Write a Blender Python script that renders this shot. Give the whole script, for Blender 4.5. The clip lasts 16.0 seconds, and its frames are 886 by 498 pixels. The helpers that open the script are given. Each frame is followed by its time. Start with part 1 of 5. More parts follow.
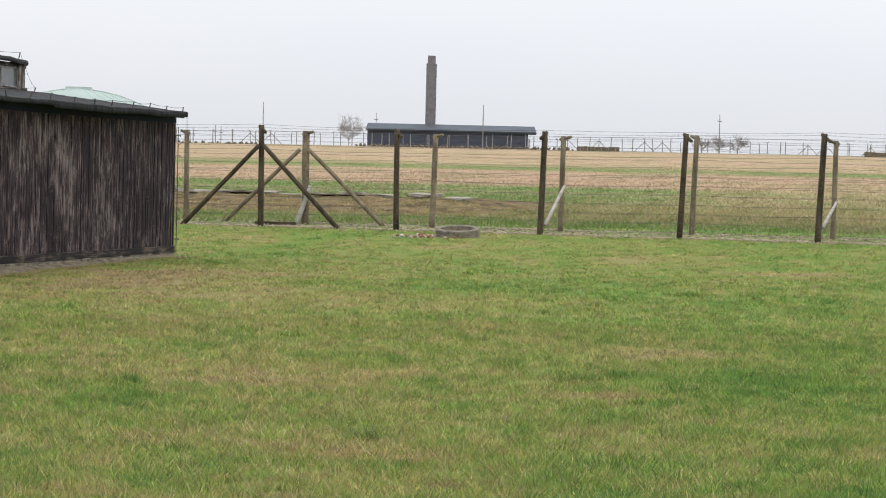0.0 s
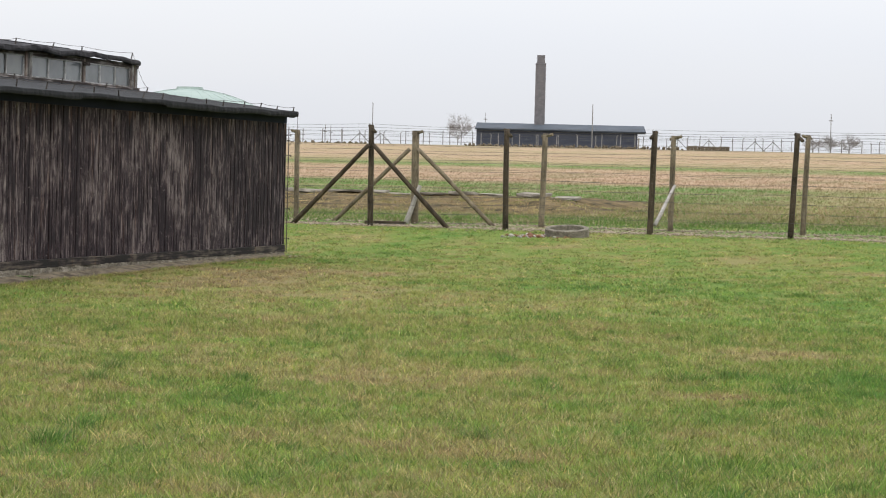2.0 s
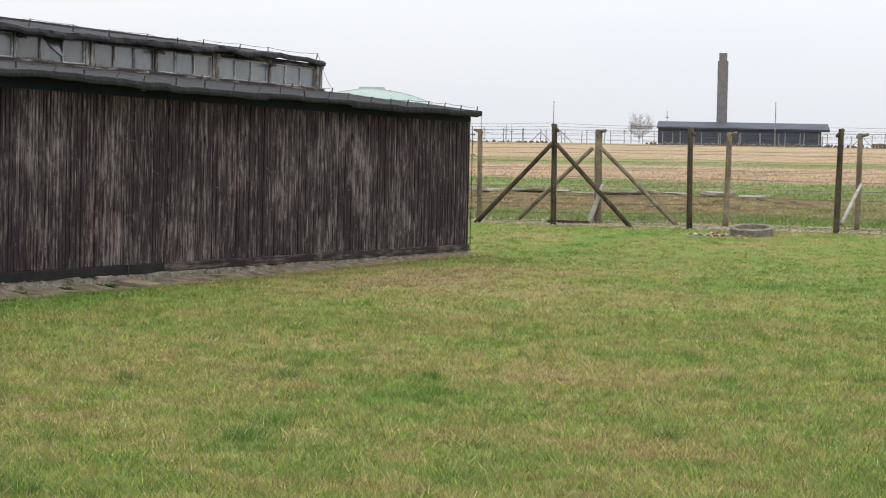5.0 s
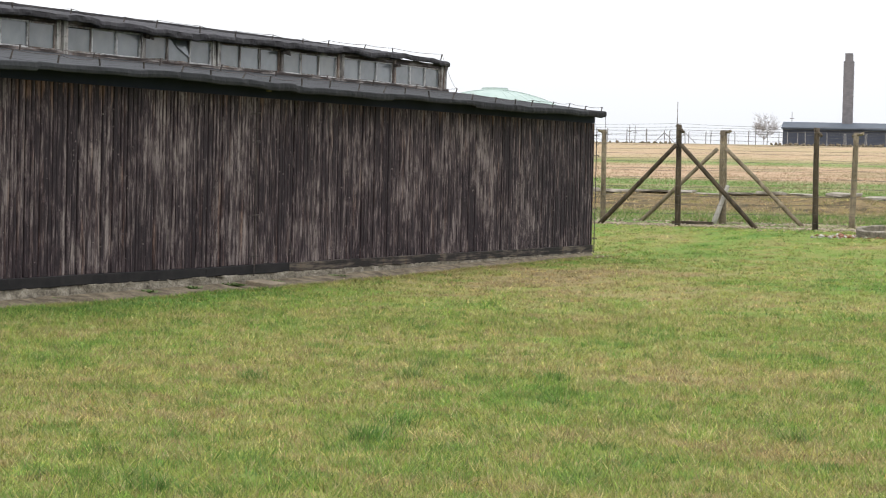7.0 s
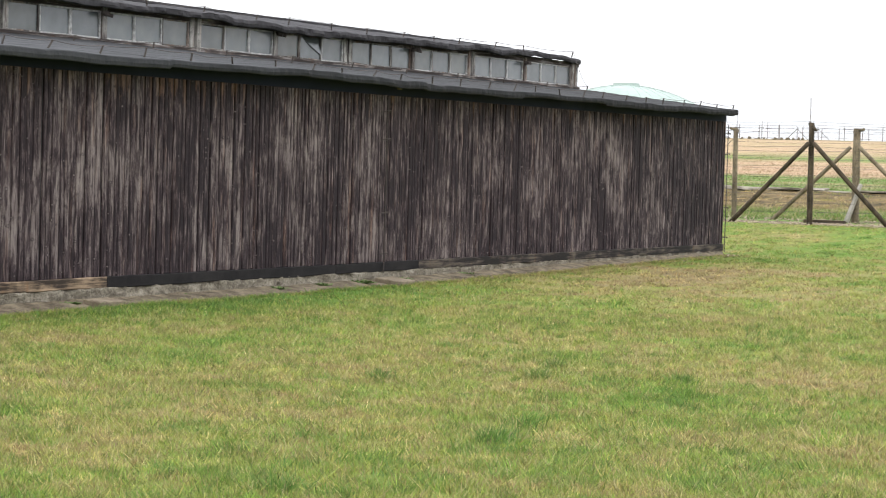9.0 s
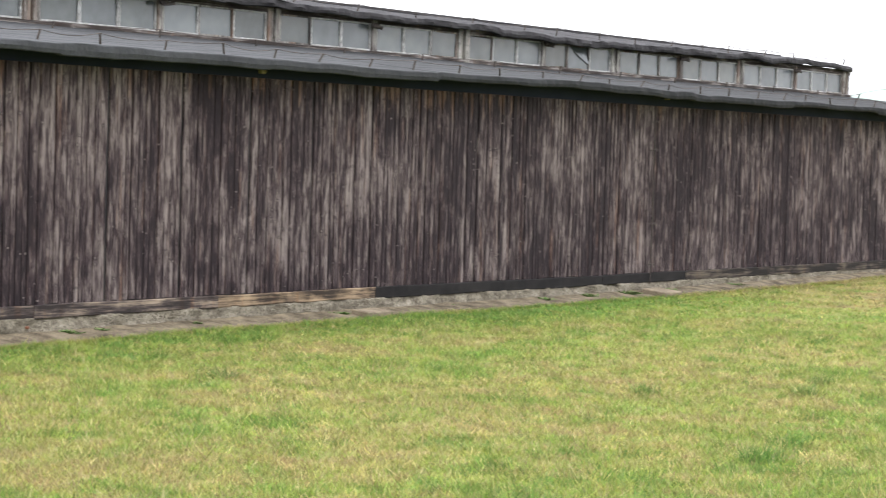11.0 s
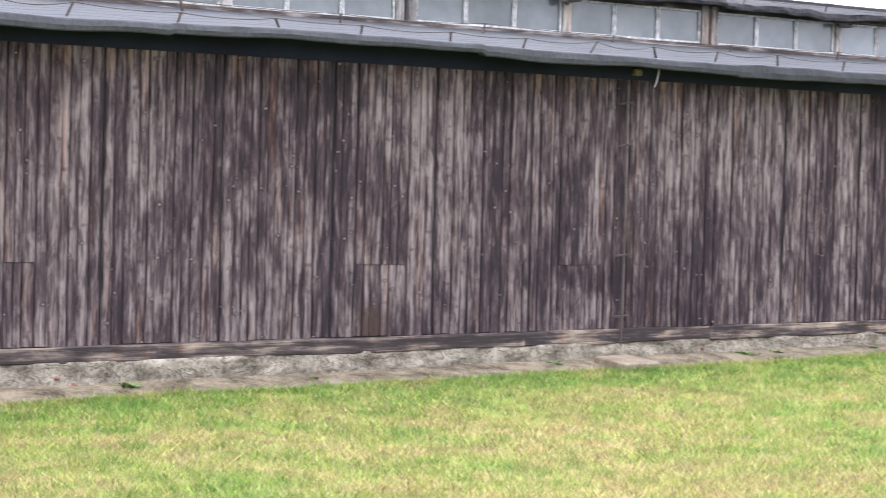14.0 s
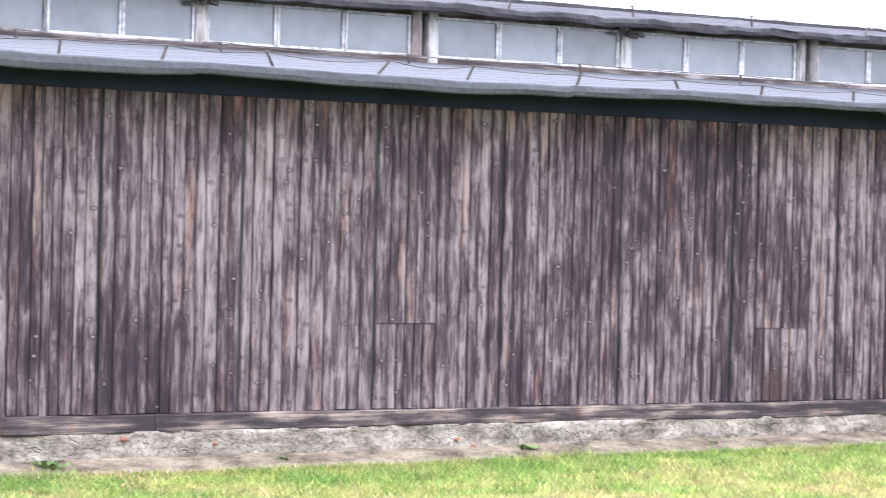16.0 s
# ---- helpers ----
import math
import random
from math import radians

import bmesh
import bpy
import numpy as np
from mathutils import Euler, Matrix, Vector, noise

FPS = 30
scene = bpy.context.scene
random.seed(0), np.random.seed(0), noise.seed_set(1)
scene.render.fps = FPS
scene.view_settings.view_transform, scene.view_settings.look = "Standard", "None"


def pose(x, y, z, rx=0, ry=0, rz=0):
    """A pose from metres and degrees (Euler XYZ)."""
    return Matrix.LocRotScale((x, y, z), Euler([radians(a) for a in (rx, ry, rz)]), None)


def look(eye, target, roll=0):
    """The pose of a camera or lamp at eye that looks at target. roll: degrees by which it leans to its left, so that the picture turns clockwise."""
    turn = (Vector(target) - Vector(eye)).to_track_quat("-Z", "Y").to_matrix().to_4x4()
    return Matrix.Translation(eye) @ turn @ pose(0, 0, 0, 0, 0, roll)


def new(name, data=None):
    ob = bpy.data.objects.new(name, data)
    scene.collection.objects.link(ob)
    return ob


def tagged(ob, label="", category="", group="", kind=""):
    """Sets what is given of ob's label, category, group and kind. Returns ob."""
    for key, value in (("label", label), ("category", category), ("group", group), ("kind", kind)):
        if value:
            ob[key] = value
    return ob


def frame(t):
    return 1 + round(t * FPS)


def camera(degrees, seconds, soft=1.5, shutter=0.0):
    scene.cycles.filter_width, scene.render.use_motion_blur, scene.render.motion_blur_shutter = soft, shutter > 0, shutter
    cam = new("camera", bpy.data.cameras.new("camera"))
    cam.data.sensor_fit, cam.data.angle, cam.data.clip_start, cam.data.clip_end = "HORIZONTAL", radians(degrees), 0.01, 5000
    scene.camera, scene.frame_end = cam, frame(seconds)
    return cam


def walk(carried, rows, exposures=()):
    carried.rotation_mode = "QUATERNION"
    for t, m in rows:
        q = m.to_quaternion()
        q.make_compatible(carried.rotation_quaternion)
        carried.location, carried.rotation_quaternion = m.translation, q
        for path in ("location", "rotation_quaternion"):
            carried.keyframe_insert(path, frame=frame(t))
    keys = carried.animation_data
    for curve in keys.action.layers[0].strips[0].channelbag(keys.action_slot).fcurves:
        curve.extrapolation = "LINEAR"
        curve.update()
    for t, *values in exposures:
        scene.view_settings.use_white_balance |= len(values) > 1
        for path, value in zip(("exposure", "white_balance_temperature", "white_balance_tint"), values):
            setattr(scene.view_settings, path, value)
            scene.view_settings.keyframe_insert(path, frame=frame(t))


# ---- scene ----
# ---- camera ----
cam = camera(21.7, 16.0, soft=1.0, shutter=0.3)
ROWS = [(0, 0.000, 0.000, 1.700, 0.000, -1.751, 1.401), (0.5, -0.002, 0.001, 1.699, 0.634, -1.771, 1.385),
        (1, -0.006, 0.003, 1.700, 1.318, -1.788, 1.421), (1.5, -0.010, 0.003, 1.701, 1.999, -1.806, 1.420),
        (2, -0.014, 0.003, 1.701, 2.695, -1.828, 1.445), (2.5, -0.023, -0.002, 1.702, 3.426, -1.860, 1.420),
        (3, -0.032, -0.004, 1.700, 4.183, -1.877, 1.403), (3.5, -0.043, -0.001, 1.700, 4.929, -1.904, 1.439),
        (4, -0.054, -0.000, 1.700, 5.669, -1.929, 1.392), (6.5, -0.093, 0.028, 1.696, 9.454, -1.984, 1.294),
        (7, -0.097, 0.013, 1.697, 10.213, -2.007, 1.350), (7.5, -0.102, 0.001, 1.697, 10.999, -2.023, 1.312),
        (8, -0.108, -0.001, 1.696, 11.781, -2.043, 1.340), (10.3, -0.041, 0.004, 1.841, 17.042, -2.437, 1.773),
        (10.5, -0.040, -0.008, 1.844, 17.859, -2.426, 1.710), (11, -0.039, -0.029, 1.843, 20.103, -2.307, 1.653),
        (11.5, -0.027, -0.014, 1.838, 22.585, -2.162, 1.581), (12, -0.019, -0.094, 1.793, 25.180, -1.980, 1.698),
        (12.5, -0.025, -0.211, 1.755, 27.926, -1.925, 1.719), (13, -0.026, -0.214, 1.735, 30.867, -1.974, 1.647),
        (13.5, -0.034, -0.123, 1.736, 33.868, -2.027, 1.420), (14, -0.065, -0.002, 1.738, 36.730, -1.977, 1.487),
        (14.5, -0.134, 0.124, 1.732, 39.385, -1.759, 1.423), (15, -0.167, 0.158, 1.723, 41.816, -1.396, 1.406),
        (15.5, -0.161, 0.117, 1.713, 44.159, -0.971, 1.326), (16, -0.142, 0.072, 1.695, 46.599, -0.560, 1.370)]
EXPOSURES = [(0, 0.18, 6500, 9), (4, 0.2, 6500, 9), (7, 0.5, 6500, 9), (8, 0.62, 6500, 9), (10.5, 0.98, 6550, 9), (12, 1.42, 6420, 12), (14, 1.65, 6050, 16), (15, 1.91, 5860, 18), (16, 2.18, 5780, 20)]


def aim(x, y, z, yaw, pitch, roll):
    """The camera's pose at an eye point, turned left by yaw, up by pitch and leaning by roll."""
    a, b = radians(yaw), radians(pitch)
    return look((x, y, z), (x - math.sin(a) * math.cos(b), y + math.cos(a) * math.cos(b), z + math.sin(b)), roll)


walk(cam, [(r[0], aim(*r[1:])) for r in ROWS], EXPOSURES)

# ---- world and sun: a bright overcast sky, brighter overhead ----
world = bpy.data.worlds.new("overcast_sky")
scene.world = world
world.use_nodes = True
wt = world.node_tree
wt.nodes.clear()
w_out = wt.nodes.new("ShaderNodeOutputWorld")
w_bg = wt.nodes.new("ShaderNodeBackground")
w_sky = wt.nodes.new("ShaderNodeTexSky")
w_sky.sky_type, w_sky.sun_disc = "NISHITA", False
w_sky.sun_elevation, w_sky.sun_rotation = radians(42), radians(200)
w_sky.air_density, w_sky.dust_density = 1.0, 4.0
w_geo = wt.nodes.new("ShaderNodeTexCoord")
w_sep = wt.nodes.new("ShaderNodeSeparateXYZ")
wt.links.new(w_geo.outputs["Generated"], w_sep.inputs[0])
w_map = wt.nodes.new("ShaderNodeMapRange")
w_map.inputs["From Min"].default_value, w_map.inputs["From Max"].default_value = 0.0, 1.0
w_map.inputs["To Min"].default_value, w_map.inputs["To Max"].default_value = 0.765, 2.65
wt.links.new(w_sep.outputs["Z"], w_map.inputs["Value"])
w_noise = wt.nodes.new("ShaderNodeTexNoise")
w_noise.inputs["Scale"].default_value, w_noise.inputs["Detail"].default_value = 2.2, 3.0
w_stretch = wt.nodes.new("ShaderNodeMapping")
w_stretch.inputs["Scale"].default_value = (1, 1, 4)
wt.links.new(w_geo.outputs["Generated"], w_stretch.inputs["Vector"])
wt.links.new(w_stretch.outputs[0], w_noise.inputs["Vector"])
w_tone = wt.nodes.new("ShaderNodeValToRGB")
w_tone.color_ramp.elements[0].position, w_tone.color_ramp.elements[0].color = 0.35, (0.915, 0.935, 1.0, 1)
w_tone.color_ramp.elements[1].position, w_tone.color_ramp.elements[1].color = 0.65, (0.965, 0.968, 1.0, 1)
wt.links.new(w_noise.outputs["Fac"], w_tone.inputs["Fac"])
w_mul = wt.nodes.new("ShaderNodeVectorMath")
w_mul.operation = "SCALE"
wt.links.new(w_tone.outputs["Color"], w_mul.inputs[0])
wt.links.new(w_map.outputs["Result"], w_mul.inputs["Scale"])
w_skydim = wt.nodes.new("ShaderNodeVectorMath")
w_skydim.operation = "SCALE"
w_skydim.inputs["Scale"].default_value = 0.10
wt.links.new(w_sky.outputs["Color"], w_skydim.inputs[0])
w_mix = wt.nodes.new("ShaderNodeMix")
w_mix.data_type = "RGBA"
w_mix.inputs["Factor"].default_value = 0.9
wt.links.new(w_skydim.outputs[0], w_mix.inputs["A"])
wt.links.new(w_mul.outputs[0], w_mix.inputs["B"])
wt.links.new(w_mix.outputs["Result"], w_bg.inputs["Color"])
w_bg.inputs["Strength"].default_value = 1.0
wt.links.new(w_bg.outputs[0], w_out.inputs["Surface"])

sun = new("sun", bpy.data.lights.new("sun", "SUN"))
sun.data.energy, sun.data.angle, sun.data.color = 0.7, radians(25), (1.0, 0.97, 0.92)
sun.matrix_world = look((12, -20, 26), (0, 0, 0))

# ---- plan: the barrack's far corner and its axes ----
CORNER = Vector((-5.473, 46.487, 0.0))
ALONG = Vector((-0.242, -0.970, 0.0)).normalized()   # along the long wall, towards the near end
INTO = Vector((-0.970, 0.242, 0.0)).normalized()     # through the wall, into the barrack
WALL_TURN = math.degrees(math.atan2(-ALONG.y, -ALONG.x))
BARRACK = pose(CORNER.x, CORNER.y, 0, 0, 0, WALL_TURN)  # local x = -s (towards the far end), y = into the house
PANEL, LENGTH, FIRST = 1.1755, 41.0, -0.149


def ground_z(x, y):
    """Height of the ground; works on arrays too."""
    dx, dy = np.asarray(x, float) - CORNER.x, np.asarray(y, float) - CORNER.y
    s = dx * ALONG.x + dy * ALONG.y
    near = -0.03 - 0.0045 * np.clip(s, 0, 48)
    k = np.clip(-s / 12.5, 0, 1)
    rise = 0.41 * k * k * (3 - 2 * k)
    field = np.clip(-s - 13, 0, 359) * 0.01955
    past = np.clip(-s - 372, 0, 4000) * -0.004
    lump = 0.02 * np.sin(x * 0.31 + 1.3) * np.sin(y * 0.23) * np.clip(1 - np.abs(s - 20) / 30, 0, 1)
    return near + rise + field + past + lump


def world_at(s, off, z=0.0):
    p = CORNER + ALONG * s + INTO * off
    return Vector((p.x, p.y, z))


# ---- materials ----
class Mat:
    """A small builder of procedural node materials."""

    def __init__(self, name, rough=0.8, metallic=0.0, spec=0.3):
        self.m = bpy.data.materials.new(name)
        self.m.use_nodes = True
        self.t = self.m.node_tree
        self.b = self.t.nodes["Principled BSDF"]
        self.b.inputs["Roughness"].default_value = rough
        self.b.inputs["Metallic"].default_value = metallic
        self.b.inputs["Specular IOR Level"].default_value = spec

    def node(self, kind, **sockets):
        n = self.t.nodes.new(kind)
        for k, v in sockets.items():
            self.put(n.inputs[k], v)
        return n

    def put(self, socket, v):
        if isinstance(v, bpy.types.NodeSocket):
            self.t.links.new(v, socket)
        else:
            socket.default_value = v

    def pos(self, scale=(1, 1, 1), turn=0.0):
        g = self.node("ShaderNodeNewGeometry")
        mp = self.node("ShaderNodeMapping", Vector=g.outputs["Position"])
        mp.vector_type = "POINT"
        mp.inputs["Rotation"].default_value = (0, 0, radians(-turn))
        m2 = self.node("ShaderNodeMapping", Vector=mp.outputs[0])
        m2.inputs["Scale"].default_value = scale
        return m2.outputs[0]

    def shift(self, vec, amount):
        """vec plus a number times (7, 13, 29)."""
        c = self.node("ShaderNodeCombineXYZ", X=self.math("MULTIPLY", amount, 7.0), Y=self.math("MULTIPLY", amount, 13.0), Z=self.math("MULTIPLY", amount, 29.0))
        a = self.node("ShaderNodeVectorMath")
        self.put(a.inputs[0], vec)
        self.put(a.inputs[1], c.outputs[0])
        return a.outputs[0]

    def noise(self, vec, scale=1.0, detail=4.0, rough=0.55, warp=0.0):
        n = self.node("ShaderNodeTexNoise", Vector=vec, Scale=scale, Detail=detail, Roughness=rough, Distortion=warp)
        return n.outputs["Fac"]

    def rand(self, island=False):
        if island:
            return self.node("ShaderNodeNewGeometry").outputs["Random Per Island"]
        return self.node("ShaderNodeObjectInfo").outputs["Random"]

    def axis(self, vec, i):
        return self.node("ShaderNodeSeparateXYZ", Vector=vec).outputs[i]

    def math(self, op, a, b=0.0, clamp=False):
        n = self.node("ShaderNodeMath")
        n.operation, n.use_clamp = op, clamp
        self.put(n.inputs[0], a)
        self.put(n.inputs[1], b)
        return n.outputs[0]

    def ramp(self, fac, *stops):
        n = self.node("ShaderNodeValToRGB", Fac=fac)
        e = n.color_ramp.elements
        while len(e) < len(stops):
            e.new(0.5)
        for el, (p, c) in zip(e, stops):
            el.position = p
            el.color = (c, c, c, 1) if isinstance(c, (int, float)) else (*c, 1)
        return n.outputs["Color"]

    def mix(self, fac, a, b, how="MIX"):
        n = self.node("ShaderNodeMix")
        n.data_type, n.blend_type = "RGBA", how
        for k, v in (("Factor", fac), ("A", a), ("B", b)):
            s = [i for i in n.inputs if i.name == k and i.enabled][0]
            if isinstance(v, tuple):
                v = (*v, 1)
            self.put(s, v)
        return [o for o in n.outputs if o.enabled][0]

    def color(self, c):
        self.put(self.b.inputs["Base Color"], (*c, 1) if isinstance(c, tuple) else c)
        return self

    def rough(self, r):
        self.put(self.b.inputs["Roughness"], r)
        return self

    def bump(self, h, strength=0.4, dist=0.01):
        n = self.node("ShaderNodeBump", Height=h, Strength=strength, Distance=dist)
        self.put(self.b.inputs["Normal"], n.outputs[0])
        return self


def board_material(name, island=False, dark=(0.0145, 0.0098, 0.0118), mid=(0.0395, 0.0268, 0.0292), pale=(0.178, 0.148, 0.140), bare=0.0, lying=False):
    """Old tarred boards: the dark stain is worn to grey in upright, ragged patches on each board."""
    k = Mat(name, 0.85, spec=0.2)
    r = k.rand(island)
    p = k.pos((1, 1, 1), WALL_TURN)
    q = k.shift(p, r)

    def layer(vec, scale, detail, rough, warp=0.0):
        n = k.noise(k.node("ShaderNodeMapping", Vector=vec, Scale=scale).outputs[0], 1, detail, rough, warp)
        return n, k.math("SUBTRACT", n, 0.5)

    if lying:
        grain, g0 = layer(q, (2.6, 95, 95), 4, 0.65)
        streak, s0 = layer(q, (0.9, 30, 30), 4, 0.6)
        ragged, a0 = layer(q, (1.6, 9, 9), 5, 0.62, 0.3)
    else:
        grain, g0 = layer(q, (95, 95, 5.0), 4, 0.65)
        streak, s0 = layer(q, (38, 38, 1.7), 5, 0.66)
        ragged, a0 = layer(q, (14, 14, 2.8), 6, 0.72, 0.5)
    patch, p0 = layer(p, (0.8, 0.8, 0.55), 3, 0.6, 0.6)
    smear, m0 = layer(p, (3.0, 3.0, 2.0), 4, 0.6, 0.8)
    # the boards are paler, and more even in tone, towards the near end
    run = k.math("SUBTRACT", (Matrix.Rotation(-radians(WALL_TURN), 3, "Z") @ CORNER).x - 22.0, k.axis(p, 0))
    f = k.math("MULTIPLY", a0, 2.6 if lying else 2.1)
    f = k.math("ADD", f, k.math("MULTIPLY", s0, 1.5))
    f = k.math("ADD", f, k.math("MULTIPLY", p0, 1.15))
    f = k.math("ADD", f, k.math("MULTIPLY", m0, 0.6))
    f = k.math("ADD", f, k.math("MULTIPLY", g0, 0.8))
    f = k.math("ADD", f, k.math("MULTIPLY", k.math("SUBTRACT", r, 0.5), 0.22))
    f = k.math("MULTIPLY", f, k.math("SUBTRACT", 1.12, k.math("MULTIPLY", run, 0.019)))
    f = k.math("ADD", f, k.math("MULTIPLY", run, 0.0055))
    if not island and not lying:                  # each board darkens towards its edges, which softens the grooves
        across = k.math("ABSOLUTE", k.axis(k.node("ShaderNodeTexCoord").outputs["Object"], 0))
        f = k.math("SUBTRACT", f, k.math("MULTIPLY", k.math("MULTIPLY", k.math("SUBTRACT", across, 0.024), 30.0, True), 0.15))
        f = k.math("ADD", f, 0.06)
    f = k.math("ADD", f, 0.325 + bare, True)
    half = tuple(0.45 * a + 0.55 * b for a, b in zip(pale, mid))
    c = k.ramp(f, (0.10, dark), (0.38, mid), (0.62, half), (0.95, pale))
    warm = k.ramp(k.noise(k.node("ShaderNodeMapping", Vector=q, Scale=(9, 9, 0.8)).outputs[0], 1, 2), (0.58, 0.0), (0.74, 0.8))
    c = k.mix(warm, c, (1.08, 0.80, 0.62), "MULTIPLY")
    # raw orange wood left at the heads of some boards
    if not lying:
        head = k.math("MULTIPLY", k.math("SUBTRACT", k.math("ADD", k.axis(p, 2), k.math("MULTIPLY", a0, 1.3)), 2.42), 6.0, True)
        raw = k.ramp(k.noise(k.node("ShaderNodeMapping", Vector=q, Scale=(5, 5, 0.1)).outputs[0], 1, 1), (0.56, 0.0), (0.66, 0.42))
        c = k.mix(k.math("MULTIPLY", head, raw), c, (0.17, 0.092, 0.055))
        # a rotten brown spot low on the pieced boards
        du = k.math("DIVIDE", k.math("SUBTRACT", run, 9.11), 0.24)
        dv = k.math("DIVIDE", k.math("SUBTRACT", k.axis(p, 2), 0.36), 0.20)
        rot = k.math("ADD", k.math("ADD", k.math("MULTIPLY", du, du), k.math("MULTIPLY", dv, dv)), k.math("MULTIPLY", a0, 3.0))
        c = k.mix(k.ramp(rot, (0.0, 0.6), (1.0, 0.0)), c, (0.042, 0.024, 0.017))
    # knots: a pale tick for the painted highlight, in a dark ragged spot
    cell = k.node("ShaderNodeTexVoronoi", Vector=k.node("ShaderNodeMapping", Vector=q, Scale=(6.5, 6.5, 11.0)).outputs[0], Scale=1.0)
    at_knot = k.math("ADD", cell.outputs["Distance"], k.math("ADD", k.math("MULTIPLY", g0, 0.25), k.math("MULTIPLY", s0, 0.35)))
    knotty = 0.0 if lying else k.ramp(k.axis(cell.outputs["Color"], 0), (0.25, 0.0), (0.40, 1.0))
    c = k.mix(k.math("MULTIPLY", knotty, k.ramp(at_knot, (0.12, 0.65), (0.30, 0.0))), c, dark)
    c = k.mix(k.math("MULTIPLY", knotty, k.ramp(at_knot, (0.05, 0.7), (0.11, 0.0))), c, tuple(1.1 * a for a in pale))
    k.color(c)
    h = k.math("ADD", k.math("MULTIPLY", grain, 0.7), k.math("MULTIPLY", streak, 0.5))
    h = k.math("ADD", h, k.math("MULTIPLY", knotty, k.ramp(at_knot, (0.05, 0.8), (0.18, 0.0))))
    k.bump(h, 0.6, 0.006)
    return k.m


def plain_material(name, c1, c2, scale=3.0, rough=0.8, spec=0.3, stretch=(1, 1, 1), bump=0.3, dist=0.01, metallic=0.0, fine=40.0):
    """Two tones in large patches and fine grain, with a fine relief."""
    k = Mat(name, rough, metallic, spec)
    p = k.pos(stretch, WALL_TURN)
    big, small = k.noise(p, scale, 4), k.noise(p, fine, 3)
    f = k.math("ADD", k.math("MULTIPLY", big, 0.65), k.math("MULTIPLY", small, 0.35))
    k.color(k.ramp(f, (0.36, c1), (0.64, c2)))
    k.rough(k.math("ADD", k.math("MULTIPLY", small, 0.2), rough - 0.1))
    k.bump(f, bump, dist)
    return k.m


def felt_material():
    """Roofing felt: old and nearly black at the far end, newer and greyer towards the near end."""
    k = Mat("roofing_felt", 0.8, spec=0.18)
    p = k.pos((1, 1, 1), WALL_TURN)
    run = k.math("SUBTRACT", (Matrix.Rotation(-radians(WALL_TURN), 3, "Z") @ CORNER).x, k.axis(p, 0))
    big, small = k.noise(p, 1.1, 4), k.noise(p, 24.0, 3)
    age = k.math("ADD", k.math("DIVIDE", run, 40.0), k.math("MULTIPLY", k.math("SUBTRACT", big, 0.5), 0.5))
    c = k.ramp(age, (0.10, (0.011, 0.011, 0.012)), (0.45, (0.021, 0.022, 0.024)), (0.80, (0.050, 0.052, 0.056)))
    c = k.mix(k.ramp(small, (0.35, 0.6), (0.60, 0.0)), c, (0.55, 0.55, 0.57), "MULTIPLY")
    k.color(c)
    k.rough(k.math("ADD", k.math("MULTIPLY", small, 0.25), 0.68))
    k.bump(k.math("ADD", big, small), 0.5, 0.012)
    return k.m


def concrete_material():
    """Crumbling plinth concrete: pale patches, dark crevices that run mostly level."""
    k = Mat("rough_concrete", 0.95, spec=0.2)
    p = k.pos((1, 1, 1), WALL_TURN)
    warp = k.noise(p, 3.0, 4)
    q = k.shift(k.node("ShaderNodeMapping", Vector=p, Scale=(0.9, 0.9, 9.0)).outputs[0], k.math("MULTIPLY", warp, 0.5))
    v = k.node("ShaderNodeTexVoronoi", Vector=q, Scale=1.0)
    v.feature = "DISTANCE_TO_EDGE"
    big, small = k.noise(p, 5.0, 4), k.noise(k.node("ShaderNodeMapping", Vector=p, Scale=(24, 24, 34)).outputs[0], 1, 4, 0.65)
    f = k.math("ADD", k.math("MULTIPLY", big, 0.55), k.math("MULTIPLY", small, 0.45))
    c = k.ramp(f, (0.34, (0.050, 0.043, 0.032)), (0.48, (0.150, 0.132, 0.102)), (0.63, (0.265, 0.240, 0.195)))
    crack = k.math("MULTIPLY", k.ramp(v.outputs["Distance"], (0.0, 0.7), (0.08, 0.0)), k.ramp(big, (0.40, 0.1), (0.60, 1.0)))
    c = k.mix(crack, c, (0.28, 0.25, 0.22), "MULTIPLY")
    k.color(c)
    k.bump(k.math("ADD", f, k.ramp(v.outputs["Distance"], (0.0, 0.0), (0.08, 0.4))), 0.8, 0.02)
    return k.m


def lawn_colour(k):
    """Lawn: straw, yellowed and fresh green by how lush the sward grows there."""
    g = k.node("ShaderNodeAttribute")
    g.attribute_name = "lush"
    f = k.math("ADD", g.outputs["Fac"], 0.0, True)
    return f, k.ramp(f, (0.0, (0.205, 0.138, 0.074)), (0.14, (0.295, 0.220, 0.116)), (0.32, (0.250, 0.228, 0.078)), (0.52, (0.176, 0.222, 0.050)), (0.76, (0.118, 0.200, 0.038)), (1.0, (0.072, 0.152, 0.030)))


